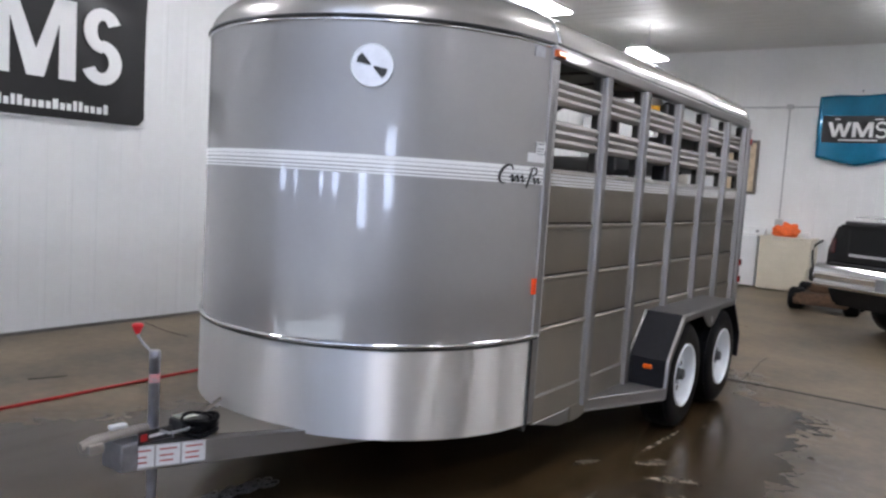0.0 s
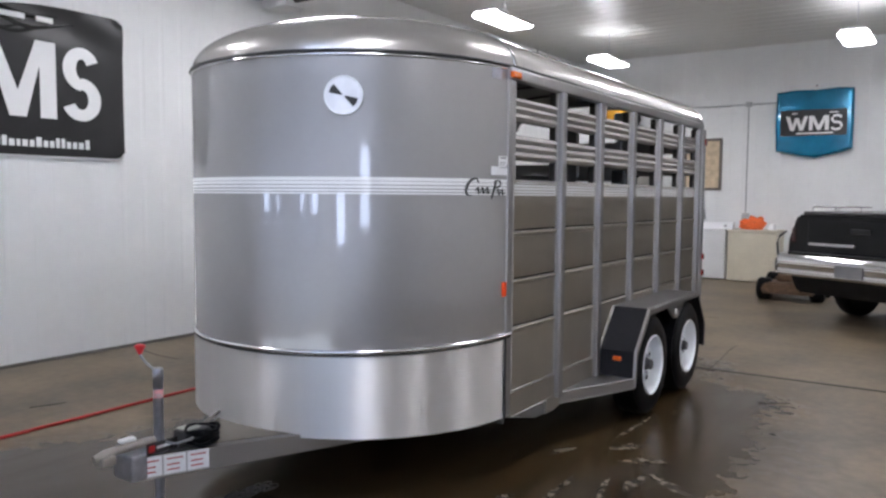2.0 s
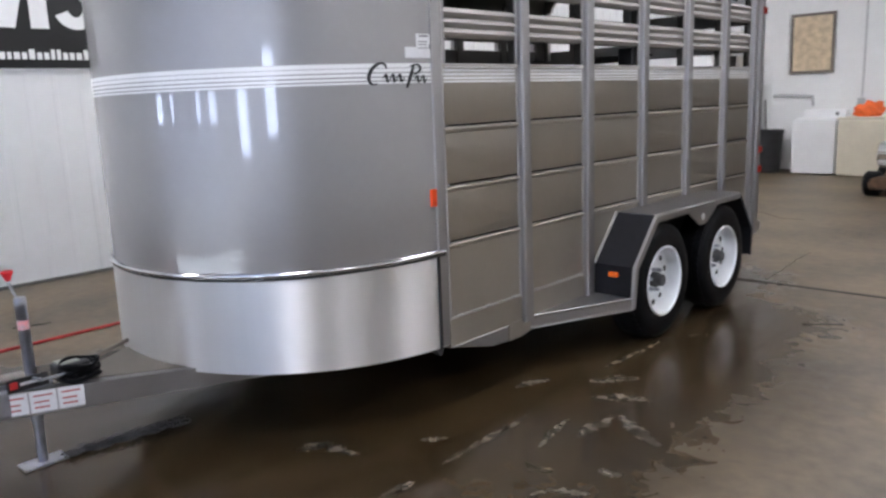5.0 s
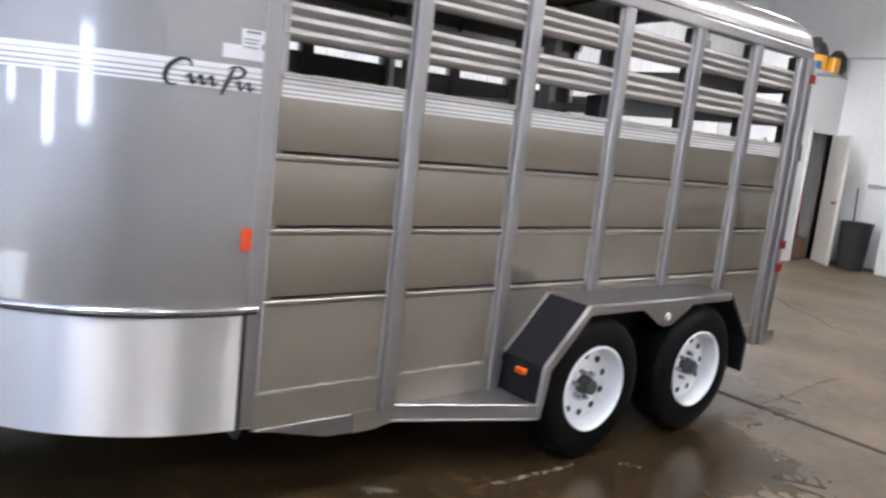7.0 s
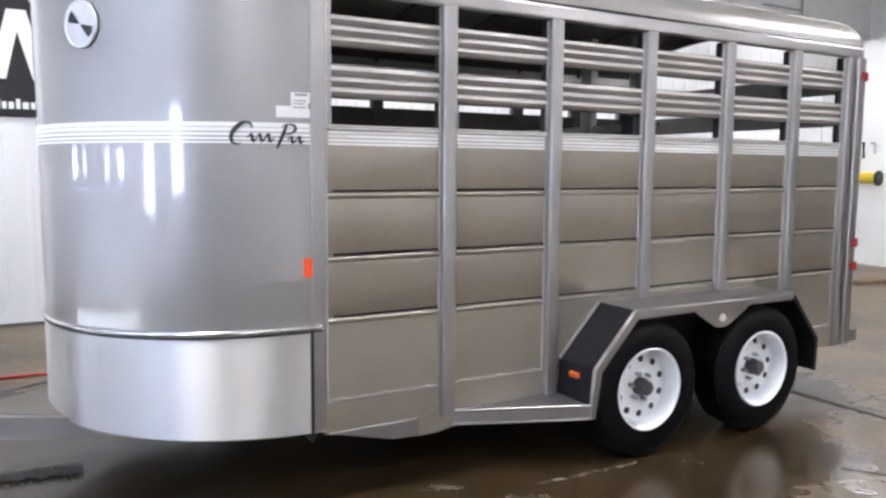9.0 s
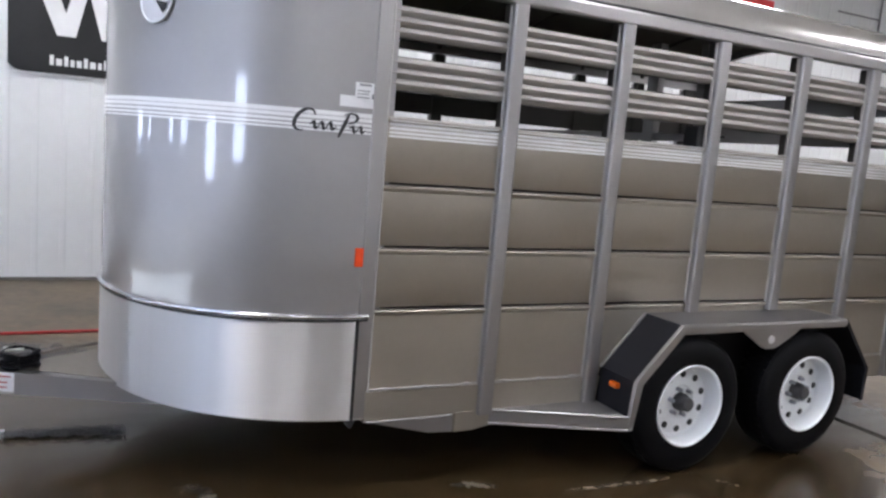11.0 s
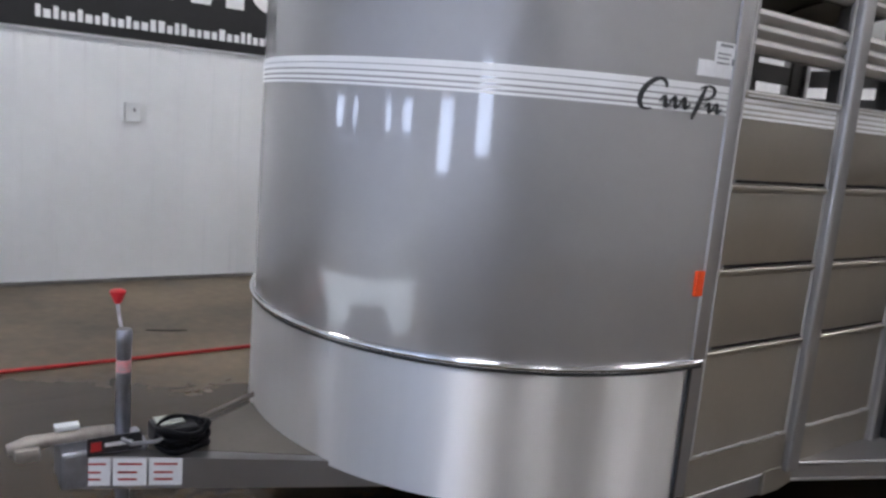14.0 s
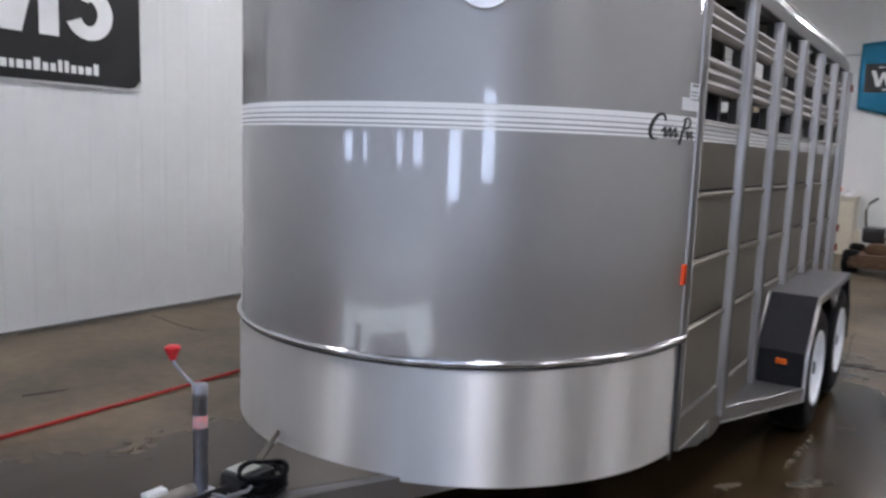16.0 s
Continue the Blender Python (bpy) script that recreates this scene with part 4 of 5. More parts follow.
    extrude(bm, [tuple(a), tuple(b), tuple(b - nrm * 0.012), tuple(a - nrm * 0.012)], "z", 0.228, 0.298)
    step = tp("splash_step", bm, POST, label="three-cornered step plate ahead of the wheels")
    bm = bmesh.new()
    for z in (0.296, 0.231):
        sweep(bm, [(*(a + nrm * 0.001), z), (*(b + nrm * 0.001), z)], 0.0085 if z > 0.25 else 0.006, 8)
    tp("step_lip", bm, POST, label="rolled lip of the step plate", smooth=60)


def wheel(parent_name="wheel"):
    """One wheel lying with its outer face to +z, round its own middle."""
    w = new(parent_name)
    prof = [(0.205, -0.11), (0.215, -0.11), (0.25, -0.112), (0.31, -0.108), (0.338, -0.085), (0.349, -0.05), (0.351, 0.0), (0.349, 0.05), (0.338, 0.085), (0.31, 0.104), (0.25, 0.108), (0.215, 0.102), (0.205, 0.085), (0.205, -0.11)]
    bm = bmesh.new()
    rings = []
    sides = 56
    for r, z in prof[:-1]:
        rings.append([bm.verts.new((r * math.cos(k * math.tau / sides), r * math.sin(k * math.tau / sides), z)) for k in range(sides)])
    for i in range(len(rings)):
        a, b = rings[i], rings[(i + 1) % len(rings)]
        for k in range(sides):
            bm.faces.new((a[k], a[(k + 1) % sides], b[(k + 1) % sides], b[k]))
    tyre = part("tyre", bm, RUBBER, w, "black rubber tyre, wet", smooth=40)
    # tread blocks
    bm = bmesh.new()
    for k in range(52):
        for j, zc in enumerate((-0.062, -0.022, 0.022, 0.062)):
            a = (k + 0.5 * (j % 2)) * math.tau / 52
            m = Matrix.Rotation(a, 4, "Z") @ Matrix.Translation((0.346 if abs(zc) < 0.04 else 0.342, 0, zc))
            vs = bmesh.ops.create_cube(bm, size=1.0)["verts"]
            for v in vs:
                v.co = m @ Vector((v.co.x * 0.012, v.co.y * 0.030, v.co.z * 0.032))
    tread = part("tread", bm, RUBBER, tyre)
    tagged(tread, kind="stuff")
    # rim: flange, well, dished centre
    rim = part("rim", lathed([(0.19, -0.10), (0.206, -0.10), (0.206, 0.100), (0.211, 0.106), (0.205, 0.110), (0.196, 0.104), (0.190, 0.080), (0.182, 0.030), (0.172, 0.020), (0.150, 0.026), (0.110, 0.036), (0.085, 0.034), (0.078, 0.026), (0.0, 0.026)], sides=56), WHEEL, w, "white enamel steel wheel", smooth=30)
    for k in range(10):
        a = k * math.tau / 10
        p = Vector((0.142 * math.cos(a), 0.142 * math.sin(a), 0.0285))
        part("wheel_hole", lathed([(0.0175, 0.0), (0.0175, 0.004), (0.0, 0.004)], Matrix.Translation(p), 14), BLACK, rim)
    part("hub", lathed([(0.046, 0.02), (0.046, 0.050), (0.040, 0.066), (0.036, 0.070), (0.036, 0.090), (0.030, 0.096), (0.0, 0.096)], sides=24), HUB, w, "grey steel hub with grease cap", smooth=35)
    for k in range(6):
        a = k * math.tau / 6 + 0.3
        part("wheel_nut", lathed([(0.0115, 0.026), (0.0115, 0.052), (0.007, 0.060), (0.0, 0.060)], Matrix.Translation((0.068 * math.cos(a), 0.068 * math.sin(a), 0)), 6), GALV, rim)
    return w


XWHEEL = 1.18
w0 = wheel()
w0.parent = trailer
w0.matrix_parent_inverse = Matrix.Translation((-CX, -5.0, 0))
Z_AX, AX = 0.352, (5.600, 6.445)
places = [pose(CX + s * XWHEEL, y, Z_AX, 0, 90 * s, 0) @ pose(0, 0, 0, 0, 0, 25 * i) for i, (s, y) in enumerate([(1, AX[0]), (1, AX[1]), (-1, AX[0]), (-1, AX[1])])]
w0.matrix_basis = places[0]
for m in places[1:]:
    copy_thing(w0, m)
for y in AX:
    bm = bmesh.new()
    cyl(bm, (CX - XWHEEL, y, Z_AX), (CX + XWHEEL, y, Z_AX), 0.032, 12)
    tp("axle", bm, BLACK, smooth=40, lift=0.0)
for x in (CX - 0.85, CX + 0.85):
    tp("frame_rail", boxed((x - 0.03, 4.0, 0.25), (x + 0.03, 7.6, 0.36), 0.006), BLACK)

# ---- tongue, coupler, jack ----
TX, TZ0, TZ1 = -3.235, 0.225, 0.335
TIP = Vector((TX + 0.02, 2.33))
for side in (1, -1):
    foot = Vector((TX + side * 0.78, 3.95))
    head = TIP + Vector((side * 0.05, 0)) if side > 0 else Vector((-3.14, 2.60))
    d = (foot - head).normalized()
    n = Vector((d.y, -d.x)) * side
    bm = bmesh.new()
    extrude(bm, [tuple(head), tuple(foot), tuple(foot - n * 0.055), tuple(head - n * 0.055)], "z", TZ0, TZ1 if side > 0 else TZ1 - 0.008)
    for v in bm.verts:
        if v.co.z > 0.28:
            v.co.z -= 0.028 * (v.co.y - 2.33)
    # near beam in the post paint, far beam in a duller, darker pewter
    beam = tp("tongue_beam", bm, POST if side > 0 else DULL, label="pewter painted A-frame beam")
    if side > 0:
        for k in range(3):
            bm = bmesh.new()
            a = head + d * (0.015 + 0.105 * k)
            b = a + d * 0.098
            extrude(bm, [tuple(a), tuple(b), tuple(b + n * 0.002), tuple(a + n * 0.002)], "z", TZ0 + 0.012, TZ1 - 0.008)
            st = tp("warning_label", bm, PAPER, label="white warning sticker with red print")
            bm = bmesh.new()
            for z in (0.255, 0.278, 0.305):
                a2, b2 = a + d * 0.015, a + d * (0.070 if z < 0.3 else 0.085)
                extrude(bm, [tuple(a2 + n * 0.002), tuple(b2 + n * 0.002), tuple(b2 + n * 0.003), tuple(a2 + n * 0.003)], "z", z, z + 0.006)
            tp("label_print", bm, HOSE)
bm = bmesh.new()
extrude(bm, [(TX + 0.08, 2.52), (TX + 0.52, 3.4), (-3.672, 3.4), (-3.20, 2.66), (TX - 0.02, 2.52)], "z", TZ1 - 0.006, TZ1 + 0.002)
for v in bm.verts:
    v.co.z -= 0.028 * (v.co.y - 2.33)
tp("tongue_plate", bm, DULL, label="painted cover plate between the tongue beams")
bm = bmesh.new()
x = TX + 0.02
box(bm, (x - 0.072, 2.30, 0.232), (x + 0.072, 2.55, 0.350), 0.012)
tp("tongue_head", bm, GALV, label="zinc-plated coupler mount")
bm = bmesh.new()
sweep(bm, [(x, 2.46, 0.372), (x, 2.36, 0.377), (x, 2.28, 0.375), (x, 2.22, 0.370), (x, 2.165, 0.362)], [0.022, 0.022, 0.020, 0.026, 0.017], 14)
box(bm, (x - 0.042, 2.18, 0.325), (x + 0.042, 2.25, 0.37), 0.015)
coup = tp("coupler", bm, COUPLER, label="weathered cast ball coupler", smooth=50)
bm = bmesh.new()
box(bm, (x - 0.018, 2.29, 0.402), (x + 0.018, 2.36, 0.418), 0.005)
tp("coupler_latch", bm, APPL)
bm = bmesh.new()
box(bm, (x + 0.073, 2.37, 0.335), (x + 0.078, 2.53, 0.39), 0.002)
tp("data_plate", bm, BLACK, label="dark data plate with red and white print")
bm = bmesh.new()
box(bm, (x + 0.078, 2.38, 0.348), (x + 0.080, 2.41, 0.378))
tp("plate_mark", bm, HOSE)
bm = bmesh.new()
box(bm, (x + 0.078, 2.42, 0.358), (x + 0.080, 2.50, 0.370))
tp("plate_print", bm, PAPER)
JX, JY = -3.213, 2.487
JACKLABEL = mat("red_white_sticker", (0.62, 0.60, 0.63), 0.45, vary=0.3, scale=40, second=(0.75, 0.25, 0.25))
tp("jack_tube", lathed([(0.0225, 0.16), (0.0225, 0.66), (0.0245, 0.663), (0.0245, 0.698), (0.020, 0.706), (0.0, 0.707)], Matrix.Translation((JX, JY, 0)), 20), GALV, label="zinc-plated tongue jack tube", smooth=35)
tp("jack_leg", lathed([(0.020, 0.012), (0.020, 0.20), (0.0, 0.20)], Matrix.Translation((JX, JY, 0)), 16), GALV, smooth=35, lift=0.0)
tp("jack_foot", boxed((JX - 0.05, JY - 0.09, 0.0), (JX + 0.05, JY + 0.09, 0.012), 0.004), GALV, label="worn steel jack foot", lift=0.0)
tp("jack_label", lathed([(0.0227, 0.568), (0.0229, 0.570), (0.0229, 0.606), (0.0227, 0.608)], Matrix.Translation((JX, JY, 0)), 20), JACKLABEL, label="small red and white sticker")
bm = bmesh.new()
sweep(bm, [(JX, JY, 0.69), (JX - 0.04, JY + 0.0, 0.70), (JX - 0.09, JY + 0.005, 0.715), (JX - 0.14, JY + 0.01, 0.74), (JX - 0.147, JY + 0.01, 0.76)], 0.0062, 8)
crank = tp("crank", bm, GALV, smooth=50)
bm = bmesh.new()
lathe(bm, [(0.006, -0.030), (0.011, -0.024), (0.022, 0.002), (0.0255, 0.009), (0.0245, 0.015), (0.017, 0.019), (0.0, 0.020)], Matrix.Translation((JX - 0.147, JY + 0.01, 0.778)), 20)
tp("crank_knob", bm, REDP, label="red crank knob", smooth=50)
bm = bmesh.new()
box(bm, (-3.215, 2.56, TZ1), (-3.10, 2.70, TZ1 + 0.065), 0.015)
bat = tp("breakaway_box", bm, BLACK, label="black breakaway battery box")
bm = bmesh.new()
box(bm, (-3.203, 2.575, TZ1 + 0.065), (-3.130, 2.660, TZ1 + 0.071), 0.002)
tp("box_lid", bm, BOXLID, label="pale label on the box lid")
bm = bmesh.new()
for r in range(5):
    c = Vector((-3.105, 2.645, TZ1 + 0.012 + 0.014 * r))
    sweep(bm, [tuple(c + Vector(((0.062 + 0.008 * math.sin(5 * r)) * math.cos(a), (0.068 + 0.01 * math.cos(3 * r)) * math.sin(a), 0.006 * math.sin(3 * a + r)))) for a in [k * math.tau / 24 for k in range(25)]], 0.010, 6)
tp("coiled_cable", bm, RUBBER, label="coiled black wiring cable", smooth=60)
bm = bmesh.new()
sweep(bm, [(-3.19, 2.66, TZ1 + 0.026), (-3.39, 2.97, TZ1 + 0.020), (-3.60, 3.29, TZ1 + 0.008)], 0.010, 10)
tp("bar", bm, DULL, label="dull bar along the tongue edge", smooth=60)

bm = bmesh.new()
sweep(bm, [(-3.10, 2.60, TZ1 + 0.04), (-3.07, 2.55, TZ1 + 0.045), (-3.10, 2.49, TZ1 + 0.035), (-3.16, 2.46, TZ1 + 0.045)], 0.007, 6)
tp("cord", bm, GREY, smooth=60)
# safety chain, from the tongue to the floor
for k0, dx in ((0, 0.0), (1, 0.03)):
    for k in range(22):
        bm = bmesh.new()
        f = k / 21
        c = Vector((-3.20 + 0.05 * f + dx * (1 + f) + 0.012 * math.sin(k * 1.3 + k0), 2.58 + 0.50 * f, 0.013 + 0.005 * (k % 2)))
        m = Matrix.Translation(c) @ Matrix.Rotation(math.radians(80 + 14 * math.sin(k * 1.7)), 4, "Z") @ Matrix.Rotation(math.radians(90 * (k % 2)), 4, "X")
        loop = [m @ Vector((0.019 * math.cos(a) + (0.006 if math.cos(a) > 0 else -0.006), 0.011 * math.sin(a), 0)) for a in [j * math.tau / 10 for j in range(11)]]
        sweep(bm, [tuple(p) for p in loop], 0.0035, 5)
        tp("chain_link", bm, HUB, lift=0.0)


# ---- on the west wall ----
def flat(bm, outline, x, thick):
    """A flat outline (y, z) standing on a wall that faces +x."""
    extrude(bm, outline, "x", x, x + thick)


def banner_shapes(parent, x, y0, z0, w, h, tpfun):
    """The dealer's mark as plain slanted bars and rounded blocks."""
    zig = [(0.046, 0.76), (0.107, 0.76), (0.180, 0.40), (0.222, 0.70), (0.282, 0.70), (0.325, 0.40), (0.378, 0.76), (0.436, 0.76), (0.356, 0.25), (0.296, 0.25), (0.252, 0.56), (0.212, 0.25), (0.152, 0.25)]
    zag = [(0.446, 0.25), (0.446, 0.76), (0.522, 0.76), (0.590, 0.42), (0.655, 0.76), (0.727, 0.76), (0.727, 0.25), (0.668, 0.25), (0.668, 0.60), (0.618, 0.25), (0.560, 0.25), (0.505, 0.60), (0.505, 0.25)]
    for pts in (zig, zag):
        bm = bmesh.new()
        flat(bm, [(y0 + u * w, z0 + v * h) for u, v in pts], x, 0.003)
        tpfun("zigzag_bar", bm, WHITE, parent, "white zigzag bar")


def arc(cu, cv, ru, rv, a0, a1, tu, tv):
    n = 16
    A = [(cu + ru * math.cos(math.radians(a0 + (a1 - a0) * i / n)), cv + rv * math.sin(math.radians(a0 + (a1 - a0) * i / n))) for i in range(n + 1)]
    B = [(cu + (ru - tu) * math.cos(math.radians(a0 + (a1 - a0) * i / n)), cv + (rv - tv) * math.sin(math.radians(a0 + (a1 - a0) * i / n))) for i in range(n + 1)]
    return A + B[::-1]


bn = thing("dealer_banner", (XW, 3.62, 1.87), "large black vinyl dealer banner with white shapes, hung on the wall", "banner")


def bp(name, bm, material, parent, label=""):
    ob = part(name, bm, material, parent, label, 60 if name == "vinyl" else None)
    ob.matrix_parent_inverse = Matrix.Translation((-XW, -3.62, -1.87)) if parent is bn else Matrix()
    return ob


BY0, BY1, BZ0, BZ1 = 2.36, 4.87, 1.87, 3.20
bm = bmesh.new()
nu, nv = 48, 24
def sag(u):
    return 0.0 + 0.16 * math.exp(-((u - 0.42) / 0.16) ** 2) - 0.02 * u
go, gi = [], []
for j in range(nv + 1):
    ro, ri = [], []
    for i in range(nu + 1):
        u, v = i / nu, j / nv
        r = 0.11
        yy, zz = BY0 + u * (BY1 - BY0), BZ0 + v * (BZ1 - BZ0 - sag(u) * 0.6)
        # rounded corners
        du = max(0, r - u * (BY1 - BY0), r - (1 - u) * (BY1 - BY0))
        if du > 0 and (v < 0.04 or v > 0.96):
            zz += (0.075 if v < 0.04 else -0.075) * (1 - math.sqrt(max(0.0, 1 - (du / r) ** 2)))
        x = XW + 0.03 + 0.05 * max(0, v - 0.66) * math.sin(u * 13 + v * 16) + 0.006 * math.sin(u * 9 + v * 4)
        ro.append((x, yy, zz))
        ri.append((x - 0.006, yy, zz))
    go.append(ro)
    gi.append(ri)
sheet_solid(bm, go, gi)
bp("vinyl", bm, BANNER, bn)
banner_shapes(bn, XW + 0.045, BY0, BZ0, BY1 - BY0, BZ1 - BZ0, bp)
for ring, lift in ((arc(0.825, 0.610, 0.072, 0.150, 25, 268, 0.050, 0.080), 0.0), (arc(0.822, 0.400, 0.078, 0.150, -155, 88, 0.050, 0.080), 0.0008)):
    bm = bmesh.new()
    flat(bm, [(BY0 + u * (BY1 - BY0), BZ0 + v * (BZ1 - BZ0)) for u, v in ring], XW + 0.045 + lift, 0.003)
    bp("curved_bar", bm, WHITE, bn, "white curved bar")
random.seed(4)
u = 0.13
while u < 0.84:
    wd = random.choice((0.013, 0.016, 0.019))
    bm = bmesh.new()
    tall = random.random() < 0.35
    flat(bm, [(BY0 + (u + a) * (BY1 - BY0), BZ0 + b * (BZ1 - BZ0)) for a, b in ((0, 0.055), (wd, 0.055), (wd, 0.120 if tall else 0.10), (0, 0.120 if tall else 0.10))], XW + 0.042, 0.003)
    bp("small_bar", bm, WHITE, bn)
    u += wd + 0.007
for a, b in ((0.50, 0.62), (0.66, 0.72)):
    bm = bmesh.new()
    flat(bm, [(BY0 + s * (BY1 - BY0), BZ0 + q * (BZ1 - BZ0)) for s, q in ((a, 0.885), (b, 0.885), (b, 0.92), (a, 0.92))], XW + 0.05, 0.003)
    bp("small_bar", bm, WHITE, bn)
for k, (u0, v0, u1, v1, dip) in enumerate(((0.40, 0.93, 0.72, 0.87, 0.10), (0.44, 0.955, 0.80, 0.90, 0.085), (0.50, 0.965, 0.74, 0.935, 0.03), (0.36, 0.90, 0.62, 0.845, 0.075), (0.10, 0.93, 0.40, 0.90, 0.08))):
    bm = bmesh.new()
    n = 24
    sweep(bm, [(XW + 0.036, BY0 + (u0 + (u1 - u0) * i / n) * (BY1 - BY0), BZ0 + (v0 + (v1 - v0) * i / n - dip * math.sin(math.pi * i / n) ** 1.5) * (BZ1 - BZ0)) for i in range(n + 1)], [0.004 + 0.014 * math.sin(math.pi * i / n) for i in range(n + 1)], 10)
    crease = bp("crease", bm, CREASE, bn, "sagging crease in the vinyl")
    for f in crease.data.polygons:
        f.use_smooth = True
bm = bmesh.new()
cyl(bm, (XW + 0.03, BY0 - 0.02, BZ0 - 0.012), (XW + 0.03, BY1 + 0.02, BZ0 - 0.012), 0.007, 6)
bp("hem_cord", bm, PAPER, bn)

ol = thing("wall_outlet", (XW, 3.345, 1.33), "white surface-mounted wall outlet box", "outlet")
part("outlet_box", boxed((0, -0.055, -0.075), (0.05, 0.055, 0.07), 0.008), OUTLET, ol)
part("socket", boxed((0.05, 0.005, 0.0), (0.053, 0.022, 0.03)), GREY, ol)

# ---- red hose on the floor ----
bm = bmesh.new()
sweep(bm, [(-5.10 + 0.03 * math.sin(y * 0.9) + 0.012 * (y - 2.3), y, 0.011) for y in [-0.6 + 0.25 * k for k in range(34)]], 0.011, 8)
tagged(part("air_hose", bm, HOSE, smooth=60), "red rubber air hose lying on the concrete floor", "hose")

# ---- the heater under the ceiling ----
ht = thing("tube_heater", (-5.0, 7.0, 3.8), "dark radiant tube heater with a bright reflector, hung under the ceiling", "heater")
def hp(name, bm, material, label="", smooth=None):
    ob = part(name, bm, material, ht, label, smooth)
    ob.matrix_parent_inverse = Matrix.Translation((5.0, -7.0, -3.8))
    return ob
bm = bmesh.new()
cyl(bm, (-6.75, 6.80, 3.78), (3.0, 6.80, 3.78), 0.05, 16)
hp("tube", bm, TUBE, smooth=40)
bm = bmesh.new()
extrude(bm, [(6.61, 3.80), (6.70, 3.90), (6.90, 3.90), (6.99, 3.80), (6.985, 3.792), (6.895, 3.89), (6.705, 3.89), (6.615, 3.792)], "x", -6.4, 3.0)
hp("reflector", bm, GALV)
hp("burner_box", boxed((-7.0, 6.65, 3.68), (-6.6, 6.95, 4.03), 0.01), SHADE, "grey burner box")
bm = bmesh.new()
cyl(bm, (-6.9, 6.5, 3.75), (-6.9, 6.5, ZC), 0.06, 12)
hp("flue", bm, GALV, smooth=40)
bm = bmesh.new()
for x in (-6.0, -3.0, 0.0, 2.8):
    cyl(bm, (x, 6.80, 3.89), (x, 6.80, ZC), 0.004, 6)
hp("chain", bm, GALV)

# ---- north end: small built-in room, appliances, picture, blue hood ----
NW = YN
BX, BYY, BH = -5.60, 14.4, 2.95
rm = thing("small_room", (BX, BYY, 0), "white boarded built-in room with an open doorway", "room", kind="structure")
part("wall", boxed((XW - BX + 0.02, 0, 0), (0, 0.1, BH)), DRYWALL, rm)
bm = bmesh.new()
box(bm, (-0.1, 0.1, 0), (0, 0.34, BH))
box(bm, (-0.1, 0.34, 2.05), (0, 1.08, BH))
box(bm, (-0.1, 1.08, 0), (0, YN - BYY - 0.02, BH))
part("wall", bm, DRYWALL, rm)
part("roof_board", boxed((XW - BX + 0.02, 0, BH), (0.02, 0.86, BH + 0.03)), DRYWALL, rm)
bm = bmesh.new()
for lo, hi in (((-0.11, 0.30, 0), (0.015, 0.34, 2.09)), ((-0.11, 1.08, 0), (0.015, 1.12, 2.09)), ((-0.11, 0.34, 2.05), (0.015, 1.08, 2.09))):
    box(bm, lo, hi, 0.004)
part("door_frame", bm, DRYWALL, rm)
dr = thing("door_2", (BX + 0.02, BYY + 1.08, 0), "cream painted flush door standing open", "door", kind="structure")
part("leaf", boxed((0, -0.04, 0.01), (0.72, 0.0, 2.04), 0.004, Matrix.Rotation(radians(-46), 4, "Z")), DOORP, dr)
part("handle", lathed([(0.02, 0), (0.012, 0.03), (0.026, 0.04), (0.024, 0.065), (0, 0.07)], Matrix.Rotation(radians(-46), 4, "Z") @ Matrix.Translation((0.66, -0.04, 1.0)) @ Matrix.Rotation(radians(90), 4, "X"), 14), GREY, dr)
ct = thing("storage_clutter", (BX - 0.30, BYY + 0.82, 0), "dark red tool stand inside the small room", "tool stand")
bm = bmesh.new()
box(bm, (-0.1, -0.3, 0), (0.2, 0.2, 0.35), 0.01)
part("crate", bm, WOOD, ct)
bm = bmesh.new()
for k in range(4):
    cyl(bm, (0.05, -0.25 + 0.12 * k, 0.35), (0.0, -0.28 + 0.14 * k, 1.25), 0.02, 8)
part("handle", bm, HOSE, ct)
bn2 = thing("waste_bin", (-4.86, NW - 0.42, 0), "tall black plastic waste bin by the wall", "bin")
part("body", lathed([(0.17, 0), (0.19, 0.02), (0.23, 0.70), (0.24, 0.71), (0.24, 0.74), (0.215, 0.74), (0.165, 0.05), (0, 0.05)], sides=24), BLACK, bn2, smooth=40)
bm = bmesh.new()
cyl(bm, (-0.05, 0.05, 0.055), (-0.20, 0.27, 1.25), 0.012, 8)
part("stick", bm, BLACK, bn2, "dark broom stick leaning in the bin", smooth=60)
bm = bmesh.new()
sweep(bm, [(-4.95, NW - 0.05, 1.32), (-4.60, NW - 0.05, 1.31), (-4.30, NW - 0.05, 1.29), (-4.28, NW - 0.05, 1.12)], 0.024, 10)
tagged(part("wall_pipe", bm, CONDUIT, smooth=50), "grey pipe run along the steel wall", "pipe")
vc = thing("shop_vacuum", (-5.83, BYY + 0.42, BH + 0.03), "grey and orange shop vacuum standing on the small room", "vacuum")
part("tank", lathed([(0.17, 0), (0.2, 0.02), (0.2, 0.22), (0.19, 0.24), (0, 0.24)], sides=24), YORANGE, vc, smooth=40)
part("lid", lathed([(0.2, 0.24), (0.2, 0.30), (0.15, 0.42), (0.08, 0.47), (0.07, 0.52), (0, 0.53)], sides=24), TUBE, vc, smooth=40)
part("bin", boxed((0.05, -0.29, 0), (0.21, -0.12, 0.14), 0.02), BLUEP, vc)
